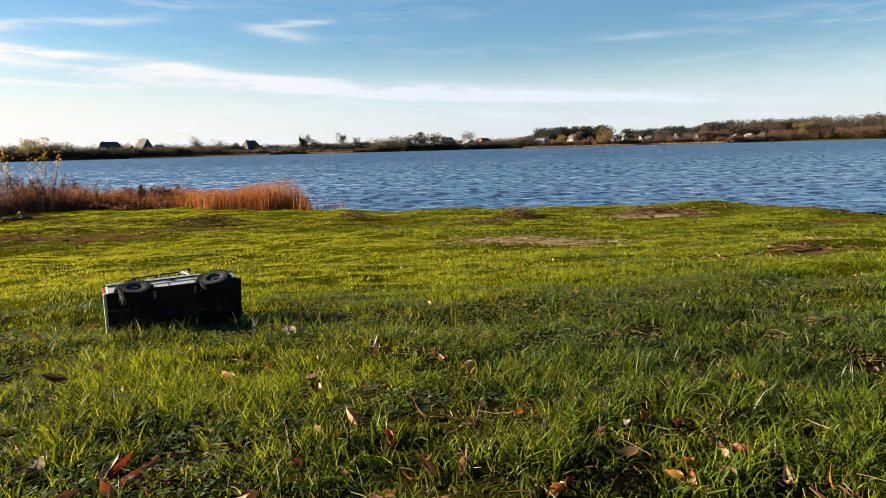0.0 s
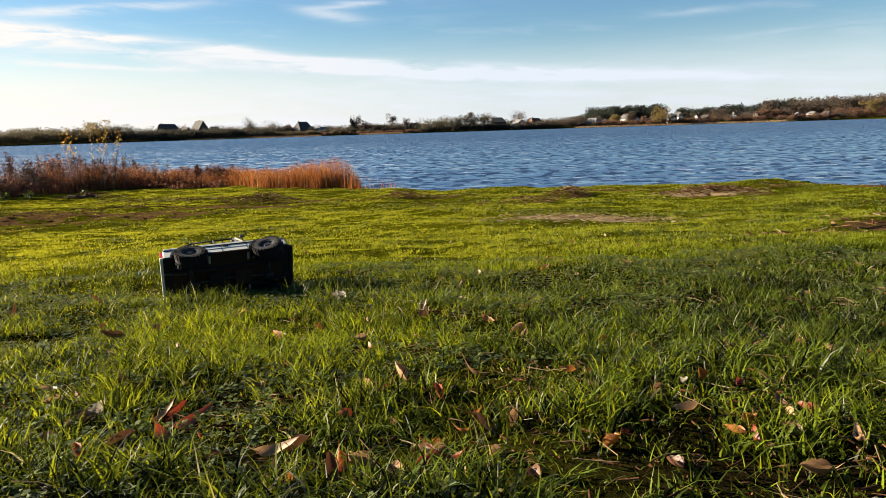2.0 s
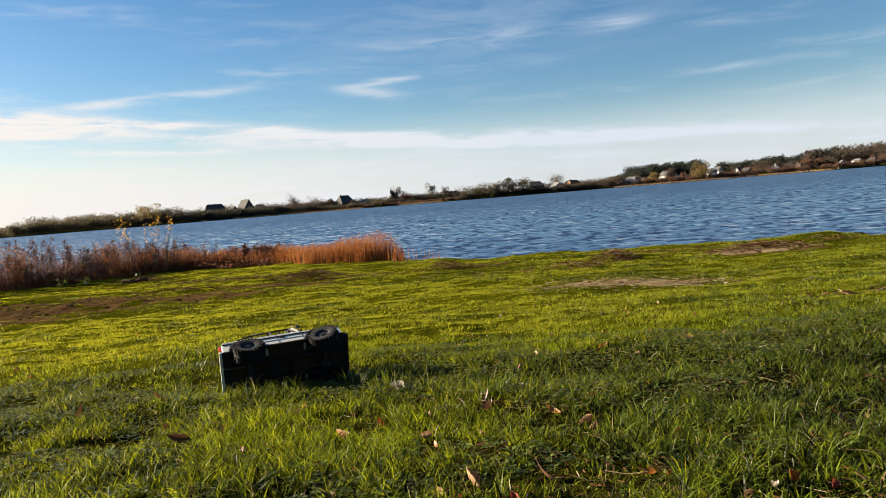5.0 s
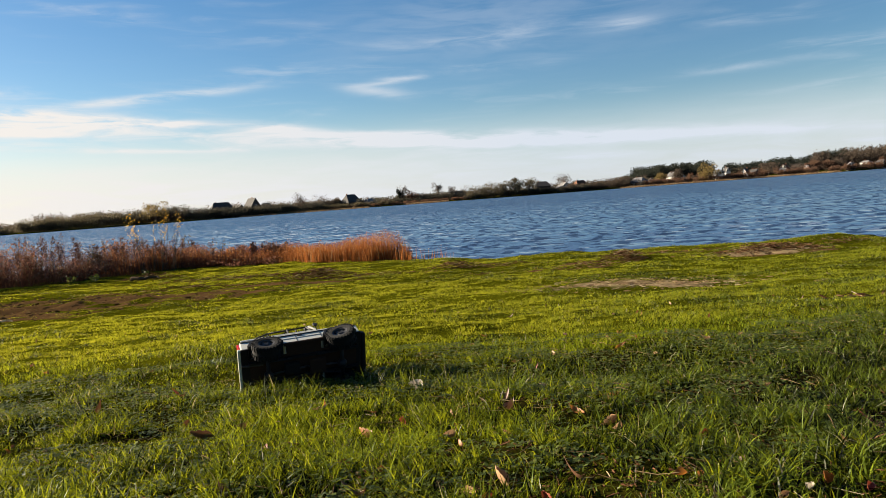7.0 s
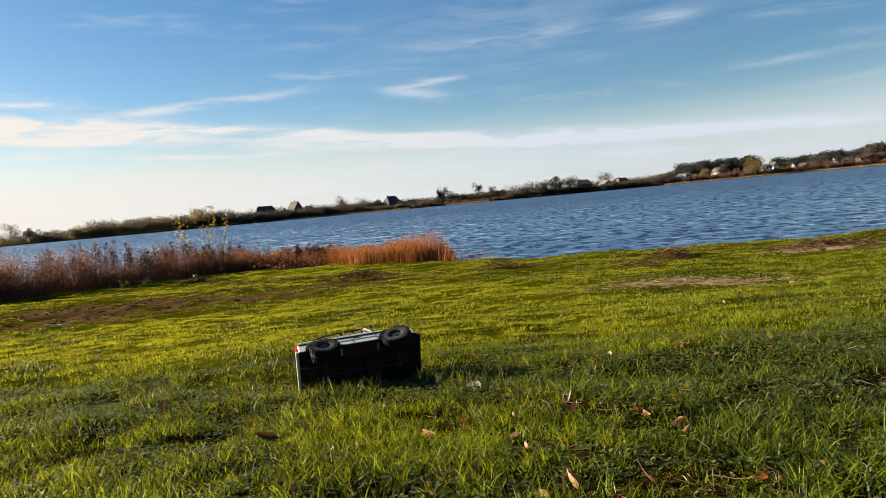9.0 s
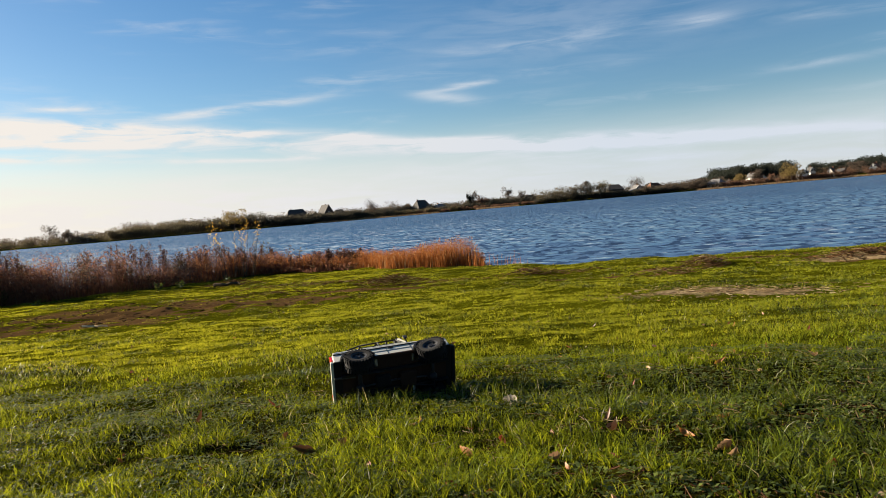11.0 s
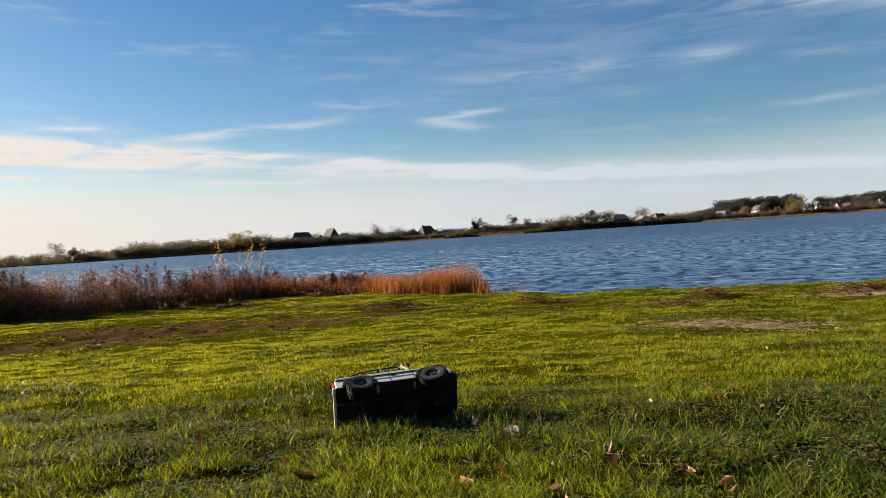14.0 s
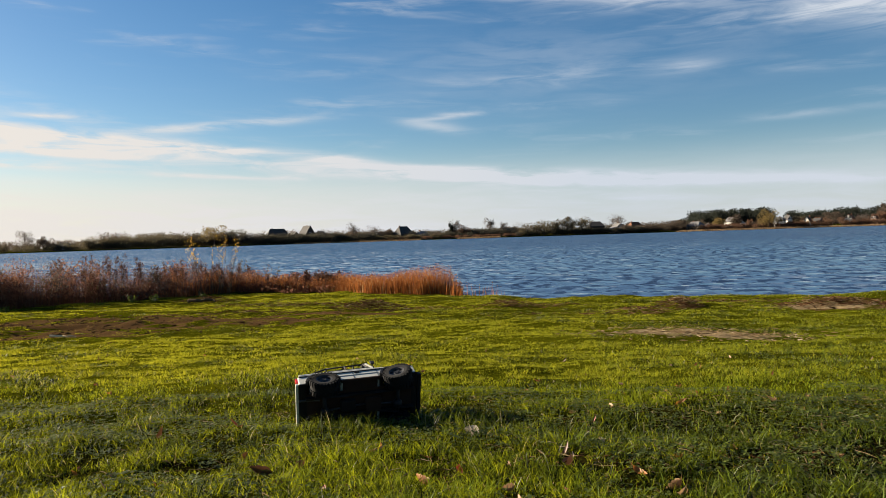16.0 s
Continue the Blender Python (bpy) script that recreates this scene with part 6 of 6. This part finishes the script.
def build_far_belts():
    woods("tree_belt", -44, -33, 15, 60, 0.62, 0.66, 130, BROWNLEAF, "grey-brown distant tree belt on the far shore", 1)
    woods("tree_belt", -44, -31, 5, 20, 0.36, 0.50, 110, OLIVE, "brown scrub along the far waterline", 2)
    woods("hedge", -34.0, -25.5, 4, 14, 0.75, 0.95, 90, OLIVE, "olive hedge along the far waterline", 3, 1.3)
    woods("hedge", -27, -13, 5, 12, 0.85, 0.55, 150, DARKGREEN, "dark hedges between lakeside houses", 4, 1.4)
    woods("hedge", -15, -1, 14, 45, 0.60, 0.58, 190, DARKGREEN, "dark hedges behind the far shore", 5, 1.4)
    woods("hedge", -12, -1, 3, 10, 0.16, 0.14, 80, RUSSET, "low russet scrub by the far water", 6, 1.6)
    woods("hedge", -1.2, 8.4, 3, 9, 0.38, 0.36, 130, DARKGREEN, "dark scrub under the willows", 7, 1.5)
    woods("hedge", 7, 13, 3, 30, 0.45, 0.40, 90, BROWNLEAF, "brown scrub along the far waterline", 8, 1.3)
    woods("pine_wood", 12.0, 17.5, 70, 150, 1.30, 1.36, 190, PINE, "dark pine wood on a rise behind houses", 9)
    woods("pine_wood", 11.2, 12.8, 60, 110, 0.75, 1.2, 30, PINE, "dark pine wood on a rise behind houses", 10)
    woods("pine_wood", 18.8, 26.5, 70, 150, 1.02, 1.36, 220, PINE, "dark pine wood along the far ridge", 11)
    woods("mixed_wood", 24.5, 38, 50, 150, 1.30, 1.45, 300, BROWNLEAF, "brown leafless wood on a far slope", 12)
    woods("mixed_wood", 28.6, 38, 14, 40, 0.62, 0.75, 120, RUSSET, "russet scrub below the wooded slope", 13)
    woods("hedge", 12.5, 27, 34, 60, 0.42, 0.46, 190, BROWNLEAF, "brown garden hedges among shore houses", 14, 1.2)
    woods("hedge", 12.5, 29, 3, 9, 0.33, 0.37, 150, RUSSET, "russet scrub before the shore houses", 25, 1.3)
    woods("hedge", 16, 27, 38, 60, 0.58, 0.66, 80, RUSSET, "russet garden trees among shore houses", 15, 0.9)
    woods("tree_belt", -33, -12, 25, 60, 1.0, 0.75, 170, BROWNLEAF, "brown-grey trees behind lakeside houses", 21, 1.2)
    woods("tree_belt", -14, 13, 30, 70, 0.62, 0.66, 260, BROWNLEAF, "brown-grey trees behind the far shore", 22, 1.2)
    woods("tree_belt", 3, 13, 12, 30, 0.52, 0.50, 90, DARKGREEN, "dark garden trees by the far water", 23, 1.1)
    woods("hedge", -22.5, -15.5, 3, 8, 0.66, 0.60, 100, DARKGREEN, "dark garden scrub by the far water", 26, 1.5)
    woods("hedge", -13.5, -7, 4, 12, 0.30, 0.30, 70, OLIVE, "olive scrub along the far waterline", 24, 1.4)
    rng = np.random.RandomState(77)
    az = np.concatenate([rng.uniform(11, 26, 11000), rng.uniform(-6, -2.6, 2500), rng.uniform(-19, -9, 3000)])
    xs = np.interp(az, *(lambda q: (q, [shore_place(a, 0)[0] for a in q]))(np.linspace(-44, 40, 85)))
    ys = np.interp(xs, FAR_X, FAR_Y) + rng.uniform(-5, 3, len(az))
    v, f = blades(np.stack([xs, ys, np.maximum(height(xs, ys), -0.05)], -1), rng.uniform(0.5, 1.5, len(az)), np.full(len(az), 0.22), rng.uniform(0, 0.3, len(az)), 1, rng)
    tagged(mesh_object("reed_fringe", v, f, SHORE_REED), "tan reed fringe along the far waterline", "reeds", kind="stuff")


WALL_WHITE = material("white_render", (0.46, 0.445, 0.415), 0.85, 0, 0.08, 1.5)
WALL_GREY = material("grey_render", (0.2736, 0.266, 0.2508), 0.85, 0, 0.1, 1.5)
# Dark timber is lightened: distance haze is put into its colour.
WALL_DARK_HAZED = material("hazed_timber_wall", (0.0851, 0.0669, 0.0547), 0.85, 0, 0.25, 1.5, spec=0.1)
WALL_TAN = material("tan_brick_wall", (0.3192, 0.19, 0.1216), 0.85, 0, 0.15, 2.0)
# Dark tiles are lightened for distance haze too.
ROOF_DARK_HAZED = material("hazed_roof_tiles", (0.0486, 0.0462, 0.045), 0.8, 0, 0.3, 2.0, spec=0.1)
ROOF_GREY = material("grey_roof_sheet", (0.1292, 0.1254, 0.1254), 0.6, 0, 0.2, 2.0, spec=0.1)
ROOF_BROWN = material("brown_roof_tiles", (0.1216, 0.057, 0.0342), 0.8, 0, 0.3, 2.0, spec=0.1)
PANE = material("dark_window_pane", (0.02, 0.025, 0.03), 0.1, 0, 0.2, 1.0)
FRAME_WHITE = material("white_window_frame", (0.608, 0.6004, 0.5776), 0.6, 0, 0.05, 2.0)


def build_house(az0, az1, top, wall, roof, gable, label, back=18, eaves=0.5, turn=0):
    """A far house: walls with gables, a pitched roof with overhang, chimney, windows with frames and panes, a door."""
    az = (az0 + az1) / 2
    x, y, z, r = shore_place(az, back)
    w, h = r * radians(az1 - az0), max(2.6, far_height(top, r, z))
    d = min(max(w, 6), 11)
    he = h * eaves
    m = Matrix.Translation((x, y, z)) @ Matrix.Rotation(radians(-az + turn), 4, "Z")
    home = thing("house", m, label, "house", "houses on the far shore")
    span, run = (w, d) if gable else (d, w)
    spin = Matrix.Identity(4) if gable else Matrix.Rotation(radians(90), 4, "Z")
    bm = bmesh.new()
    outline = [(-span / 2 * 0.93, -0.5), (span / 2 * 0.93, -0.5), (span / 2 * 0.93, he), (-span / 2 * 0.93, he)]
    if gable:
        outline.insert(3, (0, h - 0.25))
    add_profile(bm, outline, -run / 2 * 0.94, run / 2 * 0.94)
    bmesh.ops.transform(bm, matrix=spin, verts=bm.verts[:])
    part("wall", bm, wall, home)
    for s in (-1, 1) if gable else ():
        bm = bmesh.new()
        add_profile(bm, [(0, h), (s * span / 2 * 1.03, he - 0.25), (s * span / 2 * 1.03, he - 0.5), (0, h - 0.28)], -run / 2 * 1.03, run / 2 * 1.03)
        bmesh.ops.transform(bm, matrix=spin, verts=bm.verts[:])
        part("roof", bm, roof, home)
    if not gable:
        bm = bmesh.new()
        low = [bm.verts.new((sx * w / 2 * 1.04, sy * d / 2 * 1.04, he - dz)) for dz in (0.3, 0.0) for sx, sy in ((-1, -1), (1, -1), (1, 1), (-1, 1))]
        ridge = [bm.verts.new((sx * w * 0.31, 0, h)) for sx in (-1, 1)]
        bm.faces.new(low[3::-1])
        for i in range(4):
            bm.faces.new((low[i], low[(i + 1) % 4], low[4 + (i + 1) % 4], low[4 + i]))
        bm.faces.new((low[4], low[5], ridge[1], ridge[0]))
        bm.faces.new((low[6], low[7], ridge[0], ridge[1]))
        bm.faces.new((low[5], low[6], ridge[1]))
        bm.faces.new((low[7], low[4], ridge[0]))
        part("roof", bm, roof, home)
    bm = bmesh.new()
    add_box(bm, (0.6, 0.6, 1.5), spin @ Matrix.Translation((span * 0.12, run * 0.2, h - 0.1)), 0.05)
    part("chimney", bm, ROOF_BROWN, home)
    front = -(run if gable else span) / 2 * (0.94 if gable else 0.93)
    n = max(2, int(w / 3.2))
    for i in range(n):
        xw = (i + 0.5) / n * w * 0.8 - w * 0.4
        for k, zc in enumerate((he * 0.5, he + (h - he) * 0.35)):
            if k and (not gable or abs(xw) > w * 0.2):
                continue
            if i == n // 2 and not k:
                bm = bmesh.new()
                add_box(bm, (1.0, 0.12, 2.05), Matrix.Translation((xw, front - 0.03, 1.02)), 0.02)
                part("door", bm, WALL_DARK_HAZED, home)
                continue
            bm = bmesh.new()
            add_box(bm, (1.35, 0.12, 1.35), Matrix.Translation((xw, front - 0.02, zc)), 0.02)
            win = part("window", bm, FRAME_WHITE, home)
            bm = bmesh.new()
            add_box(bm, (1.12, 0.06, 1.12), Matrix.Translation((xw, front - 0.075, zc)), 0.01)
            part("pane", bm, PANE, win)
    return home


TURNS = (28, -18, 35, -30, 12)


def build_far_houses():
    west = (
            (-36.0, -34.9, 0.51, WALL_DARK_HAZED, ROOF_DARK_HAZED, False, "low dark house among trees on the far shore"),
            (-21.3, -19.5, 1.09, WALL_GREY, ROOF_DARK_HAZED, False, "grey house with a tall dark hipped roof", 16, 0.45),
            (-19.5, -18.7, 0.82, WALL_DARK_HAZED, ROOF_DARK_HAZED, True, "small dark gabled house by the lake", 20),
            (-18.7, -17.5, 1.26, WALL_DARK_HAZED, ROOF_DARK_HAZED, True, "steep dark gabled house by the lake", 18, 0.3),
            (-17.5, -16.6, 0.80, WALL_DARK_HAZED, ROOF_DARK_HAZED, False, "dark house behind golden bushes", 24, 0.5),
            (-11.1, -9.8, 0.99, WALL_DARK_HAZED, ROOF_DARK_HAZED, False, "dark house with a high roof", 22, 0.4),
            (-9.4, -8.4, 0.55, WALL_GREY, ROOF_GREY, False, "low grey house with a sheet roof", 20),
            (-2.2, -1.3, 0.62, WALL_DARK_HAZED, ROOF_DARK_HAZED, False, "low dark house beside willows", 24),
            (4.3, 5.5, 0.86, WALL_DARK_HAZED, ROOF_DARK_HAZED, False, "dark timber house by the far water", 14, 0.6),
            (6.1, 7.1, 0.66, WALL_GREY, ROOF_GREY, True, "grey gabled house under a bare tree", 16, 0.5),
            (7.4, 8.4, 0.72, WALL_DARK_HAZED, ROOF_BROWN, False, "dark brown-roofed house on the far shore", 30, 0.5))
    east = (
            (11.8, 12.9, 0.58, WALL_GREY, ROOF_GREY, False, "grey house with a pale sheet roof", 12, 0.5),
            (14.5, 15.2, 0.80, WALL_WHITE, ROOF_GREY, False, "white house with a grey roof", 30, 0.6),
            (15.3, 15.9, 0.55, WALL_WHITE, ROOF_DARK_HAZED, True, "small white gabled house", 26, 0.55),
            (13.0, 13.5, 0.45, WALL_WHITE, ROOF_DARK_HAZED, True, "small white gabled house", 22, 0.55),
            (17.8, 18.5, 0.68, WALL_WHITE, ROOF_DARK_HAZED, True, "white gabled house with a dark roof", 26, 0.5),
            (18.5, 18.9, 0.80, WALL_WHITE, ROOF_DARK_HAZED, True, "narrow white gabled house", 24, 0.6),
            (19.7, 20.3, 0.66, WALL_WHITE, ROOF_DARK_HAZED, True, "white steep-gabled house by the far water", 10, 0.35),
            (20.2, 21.0, 0.52, WALL_WHITE, ROOF_DARK_HAZED, False, "white house with a long dark roof", 14, 0.45),
            (22.3, 22.9, 0.72, WALL_WHITE, ROOF_BROWN, True, "white gabled house among brown trees", 24, 0.55),
            (23.9, 24.3, 0.58, WALL_TAN, ROOF_BROWN, True, "small brick gabled house among trees", 18, 0.6),
            (26.5, 27.0, 0.48, WALL_WHITE, ROOF_GREY, True, "small white house by the far water", 12, 0.6),
            (27.4, 28.0, 0.50, WALL_WHITE, ROOF_GREY, False, "long white house with a pale roof", 40, 0.7),
            (28.3, 28.9, 0.48, WALL_WHITE, ROOF_DARK_HAZED, False, "dark-roofed boathouse by the far water", 8, 0.7))
    for row in west + east:
        build_house(*row, **{"turn": TURNS[len(row[6]) % 5]})


build_far_trees()
build_far_belts()
build_far_houses()
